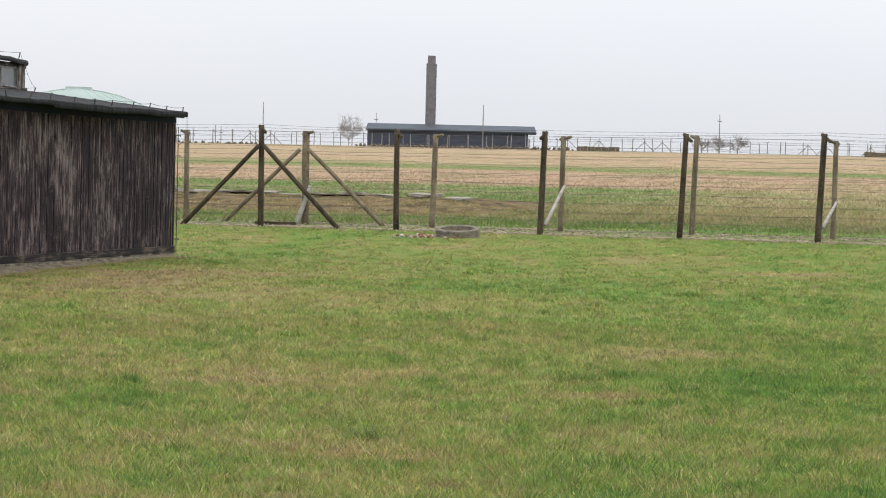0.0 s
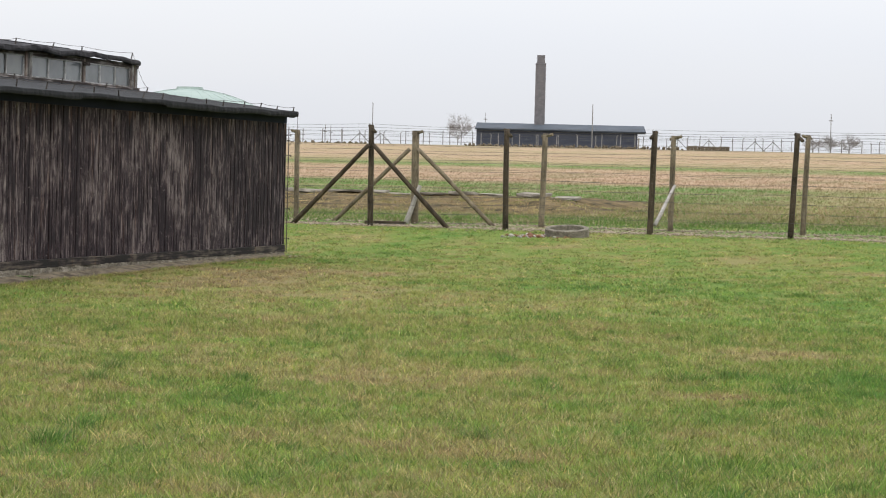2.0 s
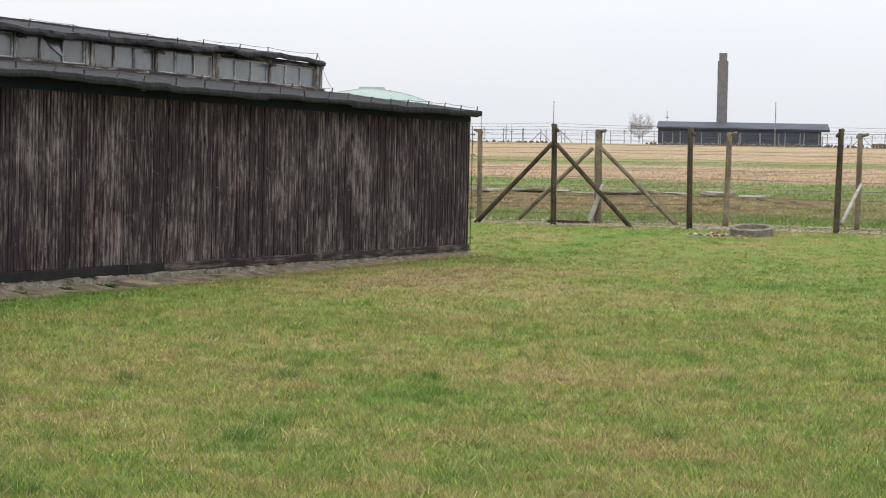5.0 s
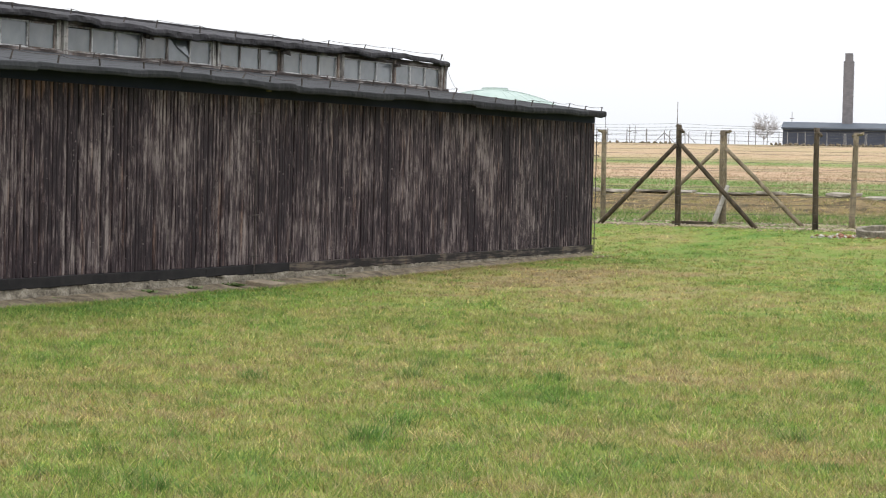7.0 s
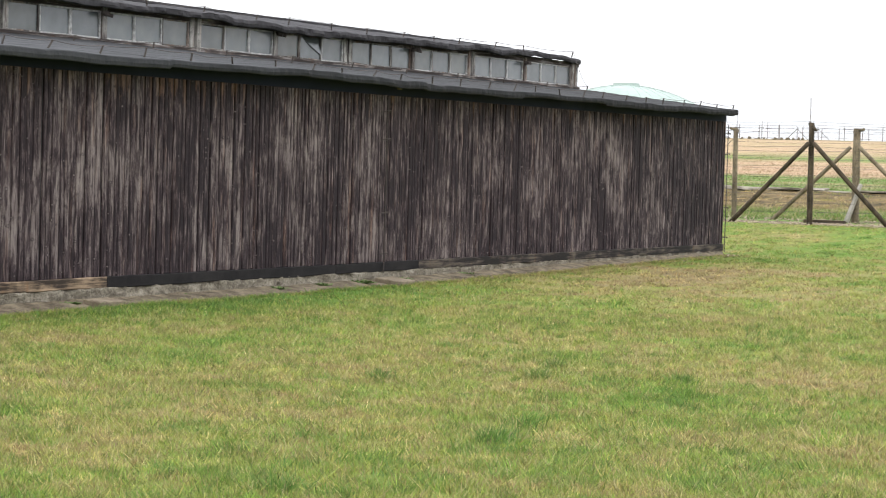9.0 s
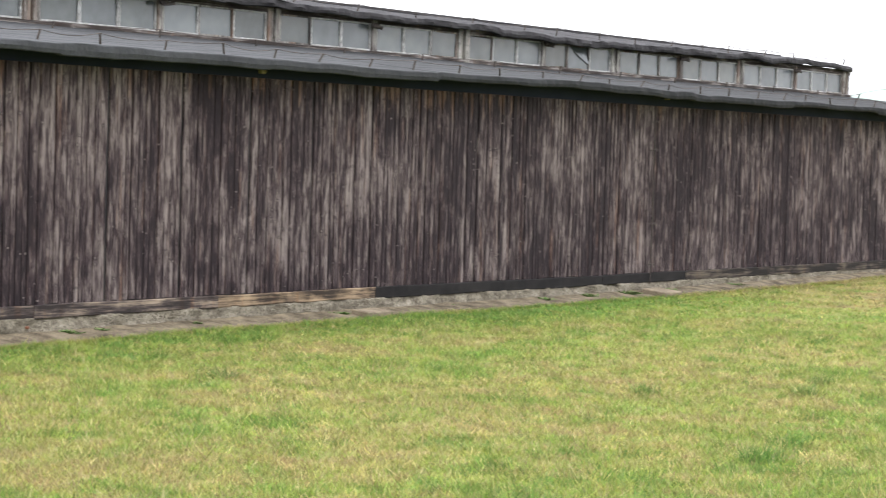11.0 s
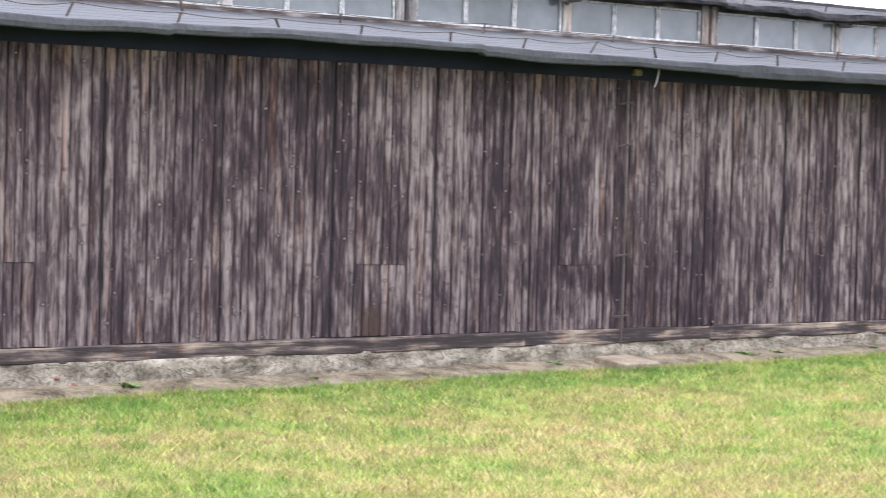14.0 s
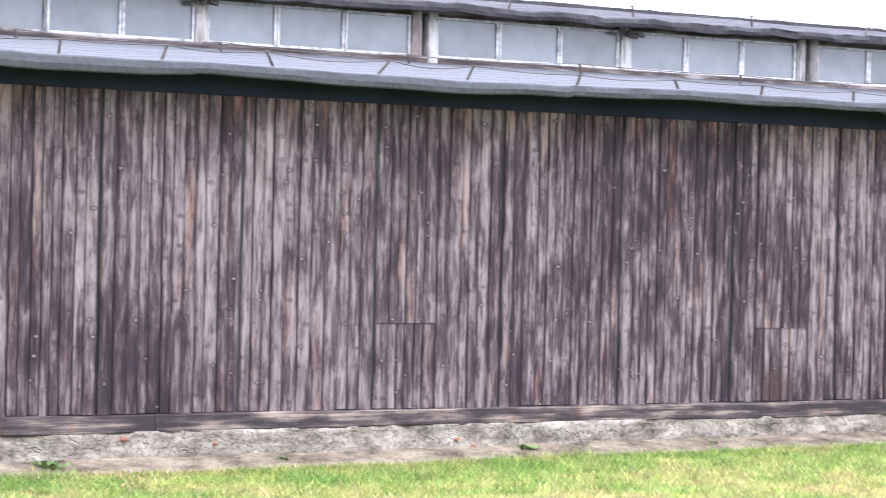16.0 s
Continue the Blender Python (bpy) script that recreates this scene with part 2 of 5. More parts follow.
def field_colour(k):
    """Strips of stubble, young green and dead grass on the rising field."""
    turned = k.pos((1, 1, 1), WALL_TURN)
    shifted = k.node("ShaderNodeVectorMath")
    k.put(shifted.inputs[0], turned)
    far_corner = Matrix.Rotation(-radians(WALL_TURN), 3, "Z") @ CORNER
    shifted.inputs[1].default_value = (-far_corner.x, -far_corner.y, 0)
    v = shifted.outputs[0]                       # x = metres past the barrack's far end
    run = k.axis(v, 0)

    def field_noise(scale, detail, rough):
        return k.noise(k.node("ShaderNodeMapping", Vector=v, Scale=scale).outputs[0], 1, detail, rough)

    wob = field_noise((0.06, 0.02, 0.02), 4, 0.6)
    fine = field_noise((0.16, 1.5, 0.2), 6, 0.75)
    tufty = field_noise((0.10, 0.22, 0.1), 5, 0.7)
    lines = field_noise((0.35, 0.012, 0.1), 6, 0.75)
    where = k.math("ADD", run, k.math("MULTIPLY", k.math("SUBTRACT", wob, 0.5), k.math("MULTIPLY", run, 0.16)))
    u = k.math("DIVIDE", where, 400.0)
    green, straw, pink = (0.092, 0.172, 0.036), (0.310, 0.236, 0.140), (0.335, 0.232, 0.155)
    mixd = (0.185, 0.182, 0.072)
    field = k.ramp(u, (0.000, green), (0.050, green), (0.060, mixd), (0.090, mixd), (0.098, green), (0.158, green), (0.172, pink), (0.275, pink),
                   (0.292, mixd), (0.315, green), (0.350, mixd), (0.375, straw), (0.50, pink), (0.66, straw), (0.80, pink), (0.88, (0.215, 0.172, 0.105)), (1.0, (0.19, 0.16, 0.095)))
    # beyond the bank's end the green is thin and full of dead grass
    aside = k.math("MULTIPLY", k.math("SUBTRACT", 1.0, k.axis(v, 1)), 0.14, True)
    band = k.ramp(u, (0.058, 0.0), (0.075, 1.0), (0.20, 1.0), (0.24, 0.0))
    thin = k.math("MULTIPLY", k.math("MULTIPLY", aside, band), k.ramp(k.math("ADD", k.math("MULTIPLY", tufty, 0.6), k.math("MULTIPLY", lines, 0.4)), (0.40, 0.25), (0.54, 0.95)))
    field = k.mix(thin, field, (0.315, 0.258, 0.135))
    field = k.mix(k.ramp(lines, (0.46, 0.0), (0.60, 0.55)), field, straw)
    field = k.mix(k.ramp(lines, (0.34, 0.5), (0.44, 0.0)), field, mixd)
    field = k.mix(k.ramp(tufty, (0.48, 0.0), (0.60, 0.65)), field, k.mix(k.ramp(fine, (0.40, 0.0), (0.60, 1.0)), (0.120, 0.145, 0.050), (0.245, 0.190, 0.115)))
    field = k.mix(k.ramp(fine, (0.36, 0.8), (0.50, 0.0)), field, (0.62, 0.58, 0.52), "MULTIPLY")
    field = k.mix(k.ramp(fine, (0.54, 0.0), (0.70, 0.6)), field, (0.33, 0.26, 0.185))
    return run, field


def ground_material():
    """Lawn before the fence, the field behind it."""
    k = Mat("grass_ground", 0.95, spec=0.1)
    f, lawn = lawn_colour(k)
    run, field = field_colour(k)
    side = k.ramp(k.math("DIVIDE", k.math("SUBTRACT", run, 12.5), 2.0, True), (0.0, 0.0), (1.0, 1.0))
    tiny = k.noise(k.pos(), 38.0, 4, 0.7)
    lawn = k.mix(k.ramp(tiny, (0.30, 1.0), (0.66, 0.45)), lawn, (0.48, 0.56, 0.44), "MULTIPLY")
    c = k.mix(side, lawn, field)
    k.color(c)
    k.bump(tiny, 0.6, 0.03)
    return k.m


def stubble_material():
    k = Mat("stubble", 0.9, spec=0.1)
    run, c = field_colour(k)
    r = k.rand(True)
    c = k.mix(k.ramp(r, (0.0, 0.7), (0.35, 0.0)), c, (0.66, 0.58, 0.50), "MULTIPLY")
    c = k.mix(k.ramp(r, (0.60, 0.0), (1.0, 0.8)), c, (0.42, 0.33, 0.24))
    k.color(c)
    t = k.node("ShaderNodeBsdfTranslucent", Color=c)
    m = k.node("ShaderNodeMixShader", Fac=0.55)
    k.put(m.inputs[1], k.b.outputs[0])
    k.put(m.inputs[2], t.outputs[0])
    k.put(k.t.nodes["Material Output"].inputs["Surface"], m.outputs[0])
    return k.m


def blade_material(name="grass_blade", deep=0.0):
    k = Mat(name, 0.6, spec=0.3)
    f, c = lawn_colour(k)
    if deep:
        c = k.mix(deep, c, (0.050, 0.135, 0.024))
    r = k.rand(True)
    straw = k.math("SUBTRACT", r, k.math("MULTIPLY", k.math("SUBTRACT", f, 0.5), 0.35))
    c = k.mix(k.ramp(straw, (0.80, 0.0), (0.90, 0.85)), c, (0.340, 0.290, 0.165))
    tone = k.ramp(k.math("FRACT", k.math("MULTIPLY", r, 53.0)), (0.0, 0.62), (0.5, 1.05), (1.0, 1.60))
    c = k.mix(1.0, c, tone, "MULTIPLY")
    g = k.node("ShaderNodeAttribute")
    g.attribute_name = "age"                     # young clumps are brighter, old ones duller
    c = k.mix(1.0, c, k.ramp(g.outputs["Fac"], (0.0, (0.54, 0.57, 0.52)), (0.5, (1.0, 1.0, 0.95)), (1.0, (1.45, 1.40, 1.20))), "MULTIPLY")
    k.color(c)
    t = k.node("ShaderNodeBsdfTranslucent", Color=c)
    m = k.node("ShaderNodeMixShader", Fac=0.4)
    k.put(m.inputs[1], k.b.outputs[0])
    k.put(m.inputs[2], t.outputs[0])
    k.put(k.t.nodes["Material Output"].inputs["Surface"], m.outputs[0])
    return k.m


def brick_material(name):
    k = Mat(name, 0.9)
    p = k.pos()
    f = k.noise(p, 1.2, 4)
    g = k.noise(k.node("ShaderNodeMapping", Vector=p, Scale=(1, 1, 4)).outputs[0], 1.6, 3)
    # brick tones greyed and blued to paint in the distance haze
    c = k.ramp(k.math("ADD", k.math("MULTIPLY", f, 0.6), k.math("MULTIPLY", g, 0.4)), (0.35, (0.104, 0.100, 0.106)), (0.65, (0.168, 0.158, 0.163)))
    k.color(c)
    k.bump(g, 0.5, 0.03)
    return k.m


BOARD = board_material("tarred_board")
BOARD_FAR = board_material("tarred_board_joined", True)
SILL = board_material("sill_board", False, (0.022, 0.0175, 0.017), (0.055, 0.043, 0.040), (0.24, 0.190, 0.145), -0.04, True)
FRAME = board_material("weathered_frame", False, (0.045, 0.040, 0.038), (0.11, 0.10, 0.095), (0.30, 0.29, 0.27), 0.32)
SILL_OLD = board_material("old_sill_board", False, (0.012, 0.010, 0.009), (0.030, 0.024, 0.021), (0.095, 0.078, 0.060), 0.0, True)
SILL_TAN = board_material("tan_sill_board", False, (0.030, 0.022, 0.017), (0.105, 0.076, 0.052), (0.280, 0.205, 0.135), 0.10, True)
RAIL = board_material("weathered_rail", False, (0.030, 0.024, 0.022), (0.062, 0.050, 0.046), (0.22, 0.20, 0.19), 0.0, True)
PAINT = plain_material("flaked_white_paint", (0.16, 0.155, 0.15), (0.46, 0.46, 0.46), 14.0, 0.7, 0.3, (1, 1, 1), 0.4, 0.004)
POSTWOOD = plain_material("fence_post_wood", (0.016, 0.0125, 0.008), (0.084, 0.064, 0.042), 5.0, 0.9, 0.2, (1, 1, 0.35), 0.6, 0.01)
GREYWOOD = plain_material("grey_post_wood", (0.066, 0.052, 0.034), (0.215, 0.176, 0.120), 5.0, 0.9, 0.2, (1, 1, 0.35), 0.6, 0.01)
FELT = felt_material()
FELT_OLD = plain_material("old_roofing_felt", (0.016, 0.015, 0.017), (0.044, 0.042, 0.045), 2.0, 0.88, 0.2, (1, 1, 1), 0.8, 0.02, 0.0, 20.0)
# dark bluish board colour, deepened to hold the shade under the eaves
EAVES_DARK = plain_material("eaves_shade_blue", (0.0085, 0.0108, 0.020), (0.0145, 0.018, 0.033), 1.5, 0.8, 0.12)
BLACKPAINT = plain_material("black_paint", (0.007, 0.0065, 0.007), (0.020, 0.018, 0.018), 3.0, 0.85, 0.15)
CONCRETE = concrete_material()
APRON = plain_material("concrete_apron", (0.036, 0.027, 0.017), (0.195, 0.160, 0.112), 4.5, 0.95, 0.2, (1, 1, 1), 0.7, 0.015, 0.0, 30.0)
GRAVEL = plain_material("dusty_gravel", (0.135, 0.104, 0.074), (0.40, 0.330, 0.255), 9.0, 0.95, 0.2)
SLAB = plain_material("worn_slab", (0.115, 0.092, 0.066), (0.225, 0.185, 0.135), 5.0, 0.95, 0.2)
STONE = plain_material("pale_stone", (0.20, 0.175, 0.15), (0.42, 0.39, 0.35), 6.0, 0.95, 0.2)
IRON = plain_material("rusty_iron", (0.025, 0.022, 0.021), (0.06, 0.045, 0.038), 20.0, 0.7, 0.4)
WIRE = plain_material("barbed_wire", (0.05, 0.045, 0.042), (0.10, 0.09, 0.085), 20.0, 0.6, 0.4)
# shed wall and roof carry distance haze in their bluish, lightened colours
SHED = plain_material("hazed_tarred_wall", (0.038, 0.043, 0.060), (0.058, 0.065, 0.086), 0.4, 0.85, 0.2, (1, 1, 6), 0.4, 0.03)
SHEDROOF = plain_material("hazed_felt_roof", (0.042, 0.051, 0.064), (0.064, 0.075, 0.092), 0.3, 0.75, 0.25)
# green copper with far haze mixed into the pale, greyed colour
COPPER = plain_material("hazed_green_copper", (0.20, 0.262, 0.232), (0.27, 0.325, 0.295), 0.12, 0.6, 0.4, (1, 1, 1), 0.2)
BRICK = brick_material("hazed_dark_brick")
REDBRICK = plain_material("broken_red_brick", (0.10, 0.042, 0.026), (0.22, 0.105, 0.065), 9.0, 0.95, 0.2)
SOIL = plain_material("bare_soil", (0.050, 0.040, 0.020), (0.180, 0.132, 0.080), 0.9, 0.95, 0.1, (1, 1, 2), 0.8, 0.05, 0.0, 6.0)
EDGE = plain_material("broken_concrete_edge", (0.115, 0.100, 0.080), (0.300, 0.270, 0.220), 4.0, 0.95, 0.2)
BANKSOIL = plain_material("mossy_bank_soil", (0.030, 0.025, 0.010), (0.165, 0.118, 0.058), 1.1, 0.95, 0.1, (1, 1, 3), 1.0, 0.08, 0.0, 4.0)
# twig colour is lightened to imitate haze over the crest
TWIG = plain_material("hazed_bare_twigs", (0.20, 0.18, 0.17), (0.30, 0.28, 0.265), 2.0, 0.9)
MAST = plain_material("mast_wood", (0.15, 0.145, 0.14), (0.24, 0.23, 0.22), 1.0, 0.8)
WEED = plain_material("weed_leaf", (0.075, 0.125, 0.035), (0.14, 0.205, 0.070), 12.0, 0.7)
# near-black colour stands in for the unlit inside behind boards and panes
INSIDE_SHADE = plain_material("painted_inside_shade", (0.02, 0.02, 0.022), (0.04, 0.04, 0.042), 2.0, 0.9)
GROUND = ground_material()
STUBBLE = stubble_material()
BLADE = blade_material()
DEEP = blade_material("deep_green_blade", 0.7)


def glass_material():
    """Old dusty wired glass: pale film over a glossy pane."""
    k = Mat("dusty_glass", 0.12, spec=0.7)
    p = k.shift(k.pos((1, 1, 1), WALL_TURN), k.rand())
    f = k.noise(p, 3.0, 4)
    w = k.node("ShaderNodeTexWave", Vector=p, Scale=14.0, Distortion=1.5)
    w.bands_direction = "Z"
    k.color(k.ramp(k.math("ADD", k.math("MULTIPLY", f, 0.7), k.math("MULTIPLY", k.rand(), 0.3)), (0.3, (0.070, 0.079, 0.084)), (0.7, (0.135, 0.150, 0.156))))
    k.rough(k.math("ADD", k.math("MULTIPLY", f, 0.25), 0.05))
    k.bump(k.math("MULTIPLY", w.outputs["Fac"], k.ramp(f, (0.42, 0.0), (0.62, 1.0))), 0.04, 0.004)
    return k.m


GLASS = glass_material()


# ---- mesh helpers ----
def prism(bm, a, b, half_a, half_b=None, sides=8, turn=0.0):
    """A tapered round bar from a to b."""
    a, b = Vector(a), Vector(b)
    half_b = half_a if half_b is None else half_b
    q = (b - a).to_track_quat("Z", "Y").to_matrix()
    rings = []
    for p, r in ((a, half_a), (b, half_b)):
        rings.append([bm.verts.new(p + q @ Vector((r * math.cos(turn + i * 2 * math.pi / sides), r * math.sin(turn + i * 2 * math.pi / sides), 0))) for i in range(sides)])
    for i in range(sides):
        j = (i + 1) % sides
        bm.faces.new((rings[0][i], rings[0][j], rings[1][j], rings[1][i]))
    bm.faces.new(rings[0][::-1])
    bm.faces.new(rings[1])


def box(bm, x0, x1, y0, y1, z0, z1, bevel=0.0):
    v = [bm.verts.new((x, y, z)) for x in (x0, x1) for y in (y0, y1) for z in (z0, z1)]
    f = [bm.faces.new([v[i] for i in q]) for q in ((0, 1, 3, 2), (4, 6, 7, 5), (0, 4, 5, 1), (2, 3, 7, 6), (0, 2, 6, 4), (1, 5, 7, 3))]
    if bevel:
        bmesh.ops.bevel(bm, geom=list({e for q in f for e in q.edges}), offset=bevel, segments=1, affect="EDGES")


def mesh_of(name, bm, material, smooth=False):
    bmesh.ops.recalc_face_normals(bm, faces=bm.faces)
    me = bpy.data.meshes.new(name)
    bm.to_mesh(me)
    bm.free()
    me.materials.append(material)
    if smooth:
        for q in me.polygons:
            q.use_smooth = True
    return me


def part(name, bm, material, parent=None, label="", smooth=False):
    """Links a bmesh, or a mesh that is shared, as one object under a thing or a part."""
    me = mesh_of(name, bm, material, smooth) if isinstance(bm, bmesh.types.BMesh) else bm
    ob = new(name, me)
    if parent is not None:
        ob.parent = parent
    return tagged(ob, label)


def empty(name, m, label, category, group="", kind=""):
    ob = new(name)
    ob.matrix_world = m
    return tagged(ob, label, category, group, kind)


def arrays_mesh(name, verts, tris, material):
    """A mesh of triangles from arrays."""
    me = bpy.data.meshes.new(name)
    me.vertices.add(len(verts))
    me.vertices.foreach_set("co", np.ascontiguousarray(verts, np.float32).ravel())
    n = len(tris)
    me.loops.add(3 * n)
    me.loops.foreach_set("vertex_index", np.ascontiguousarray(tris, np.int32).ravel())
    me.polygons.add(n)
    me.polygons.foreach_set("loop_start", np.arange(0, 3 * n, 3, dtype=np.int32))
    me.polygons.foreach_set("loop_total", np.full(n, 3, np.int32))
    me.update(calc_edges=True)
    me.materials.append(material)
    return me


def grid_mesh(name, xs, ys, height, material):
    """A sheet over the crossing lines xs and ys."""
    X, Y = np.meshgrid(np.asarray(xs, float), np.asarray(ys, float))
    v = np.stack([X, Y, height(X, Y)], -1).reshape(-1, 3)
    nx, ny = len(xs), len(ys)
    i = (np.arange(ny - 1)[:, None] * nx + np.arange(nx - 1)[None]).ravel()
    t = np.concatenate([np.stack([i, i + 1, i + nx + 1], -1), np.stack([i, i + nx + 1, i + nx], -1)])
    return arrays_mesh(name, v, t, material)



# ---- ground ----
LATTICE = np.random.default_rng(77).random((4, 256, 256))
# thin and lush places on the lawn: x, y, reach across, reach along, how much lusher
SPOTS = ((-5.6, 38.0, 2.2, 5.0, -0.35), (-2.0, 33.0, 3.0, 2.0, -0.15), (4.4, 48.0, 1.8, 2.5, -0.30), (1.5, 19.9, 0.45, 0.25, -0.8), (2.5, 24.7, 0.7, 0.6, -0.45), (6.8, 45.0, 1.4, 0.6, -0.6),
         (-1.6, 21.0, 0.9, 1.6, -0.25), (3.0, 21.0, 1.4, 3.5, 0.22), (-2.6, 18.5, 0.9, 1.5, 0.2), (0.6, 37.0, 3.0, 2.5, 0.2), (-0.6, 16.0, 1.0, 1.3, -0.2))


def value_noise(x, y, scale, layer):
    u, v = np.asarray(x, float) * scale + 100.37, np.asarray(y, float) * scale + 57.11
    i, j = np.floor(u).astype(int), np.floor(v).astype(int)
    a, b = u - i, v - j
    a, b = a * a * (3 - 2 * a), b * b * (3 - 2 * b)
    n = LATTICE[layer]
    p, q = n[i & 255, j & 255] * (1 - a) + n[(i + 1) & 255, j & 255] * a, n[i & 255, (j + 1) & 255] * (1 - a) + n[(i + 1) & 255, (j + 1) & 255] * a
    return p * (1 - b) + q * b - 0.5


def lush(x, y):
    """How green and dense the lawn grows, 0 to 1."""
    f = 0.47 + 0.06 * np.tanh((x + 1.5) / 4.0) + 0.16 * value_noise(x, y, 0.17, 0) + 0.20 * value_noise(x, y, 0.6, 1) + 0.28 * value_noise(x, y, 1.9, 2) + 0.46 * value_noise(x, y, 5.3, 3)
    for sx, sy, rx, ry, more in SPOTS:
        f = f + more * np.exp(-((x - sx) / rx) ** 2 - ((y - sy) / ry) ** 2)
    off = (x - CORNER.x) * INTO.x + (y - CORNER.y) * INTO.y
    return np.clip(f + 0.22 * np.exp(-((off + 1.0) / 0.9) ** 2), 0, 1)


def set_field(me, name, values, domain):
    me.attributes.new(name, "FLOAT", domain).data.foreach_set("value", np.ascontiguousarray(values, np.float32))


xs = np.unique(np.concatenate([np.linspace(-3000, -120, 25), np.linspace(-120, -40, 30), np.linspace(-40, 40, 161), np.linspace(40, 120, 30), np.linspace(120, 3000, 25)]))
ys = np.unique(np.concatenate([np.linspace(-300, -10, 15), np.linspace(-10, 100, 221), np.linspace(100, 460, 140), np.linspace(460, 3500, 30)]))
ground = part("ground", grid_mesh("ground", xs, ys, ground_z, GROUND), GROUND)
gx, gy = np.meshgrid(xs, ys)
set_field(ground.data, "lush", lush(gx, gy).ravel(), "POINT")
tagged(ground, "patchy green and straw-coloured lawn rising to a striped field", "ground", kind="structure")

# ---- barrack ----
barrack = empty("barrack", BARRACK, "long dark tarred wooden barrack with a glazed clerestory and felt roofs", "barrack")
X_FAR, X_NEAR = 0.13, -LENGTH
CL = 3.30                                        # the clerestory's wall stands this far behind the long wall
WIDTH = 9.6


def slab(name, x0, x1, y0, y1, z0, z1, material, parent=barrack, label="", bevel=0.0):
    bm = bmesh.new()
    box(bm, x0, x1, y0, y1, z0, z1, bevel)
    return part(name, bm, material, parent, label)


backing = slab("wall_backing", X_NEAR, X_FAR - 0.03, 0.03, 0.10, 0.05, 2.86, INSIDE_SHADE)
slab("rear_wall", X_NEAR, X_FAR, WIDTH - 0.1, WIDTH, -0.3, 2.85, BOARD_FAR)


def gable(name, x0, x1):
    bm = bmesh.new()
    prof = [(0.10, -0.3), (WIDTH - 0.1, -0.3), (WIDTH - 0.1, 2.80), (WIDTH - CL, 3.22), (WIDTH - CL, 3.78), (WIDTH / 2, 4.02), (CL, 3.78), (CL, 3.22), (0.10, 2.80)]
    a, b = [[bm.verts.new((x, y, z)) for y, z in prof] for x in (x0, x1)]
    bm.faces.new(a)
    bm.faces.new(b[::-1])
    for i in range(len(prof)):
        j = (i + 1) % len(prof)
        bm.faces.new((a[i], b[i], b[j], a[j]))
    return part(name, bm, BOARD_FAR, barrack)


gable("gable_wall", X_FAR - 0.06, X_FAR)
gable("gable_wall", X_NEAR, X_NEAR + 0.06)

# boards: five widths of one plank shape, scaled a little to fill each panel
Z0, Z1 = 0.215, 2.665


def plank_mesh(w, h, thick=0.026, chamfer=0.008):
    bm = bmesh.new()
    prof = [(-w / 2, thick), (-w / 2, chamfer), (-w / 2 + chamfer, 0.0015), (0.0, 0.0), (w / 2 - chamfer, 0.0015), (w / 2, chamfer), (w / 2, thick)]
    lo, hi = [[bm.verts.new((x, y, z)) for x, y in prof] for z in (0, h)]
    for i in range(7):
        j = (i + 1) % 7
        bm.faces.new((lo[i], lo[j], hi[j], hi[i]))
    bm.faces.new(lo[::-1])
    bm.faces.new(hi)
    return bm


PLANKS = [mesh_of("board", plank_mesh(w, 1.0), BOARD) for w in (0.078, 0.092, 0.104, 0.114, 0.128)]
WIDTHS = (0.078, 0.092, 0.104, 0.114, 0.128)
# places where boards were cut and pieced: from s, to s, height of the joint
PIECED = ((30.73, 31.35, 0.65), (28.30, 28.84, 0.63), (34.55, 35.12, 0.69))
far_boards = bmesh.new()
n_panels = int((LENGTH - FIRST) / PANEL)
for i in range(n_panels + 1):
    s0 = FIRST + i * PANEL
    s1 = min(s0 + PANEL, LENGTH)
    if s1 - s0 < 0.2:
        continue
    near = s0 > 13.5
    rnd = random.Random(100 + i)
    ws = []
    while sum(WIDTHS[k] for k in ws) < s1 - s0 - 0.05:
        ws.append(rnd.choice((0, 0, 1, 2, 3, 4)))
    total = sum(WIDTHS[k] for k in ws)
    fit = (s1 - s0 - 0.020) / total
    panel = None
    if near:
        panel = new("wall_panel")
        panel.parent = barrack
    joined = None if near else far_boards
    at = s0 + 0.010
    for k in ws:
        w = WIDTHS[k] * fit
        s = at + w / 2
        at += w
        y = rnd.uniform(-0.010, 0.006)
        lift = rnd.uniform(-0.006, 0.008)
        tilt = rnd.gauss(0, 0.0012)
        turn = rnd.gauss(0, 0.032)
        if joined is not None:
            bm = plank_mesh(w - 0.006, Z1 - Z0 - lift)
            bmesh.ops.transform(bm, matrix=Matrix.Translation((-s, y, Z0 + lift)) @ Euler((0, tilt, turn)).to_matrix().to_4x4(), verts=bm.verts)
            tmp = bpy.data.meshes.new("tmp")
            bm.to_mesh(tmp)
            bm.free()
            joined.from_mesh(tmp)
            bpy.data.meshes.remove(tmp)
            continue
        cut = [z for a, b, z in PIECED if a < s < b]
        spans = [(Z0 + lift, Z0 + cut[0] - 0.004), (Z0 + cut[0], Z1)] if cut else [(Z0 + lift, Z1)]
        for j, (za, zb) in enumerate(spans):
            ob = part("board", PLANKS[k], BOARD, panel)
            ob.location = (-s, y + (0.006 if cut and j == 0 else 0), za)
            ob.rotation_euler = (0, tilt, turn)
            ob.scale = ((w - 0.006) / WIDTHS[k], 1, zb - za)
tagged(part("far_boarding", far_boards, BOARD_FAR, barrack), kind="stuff")

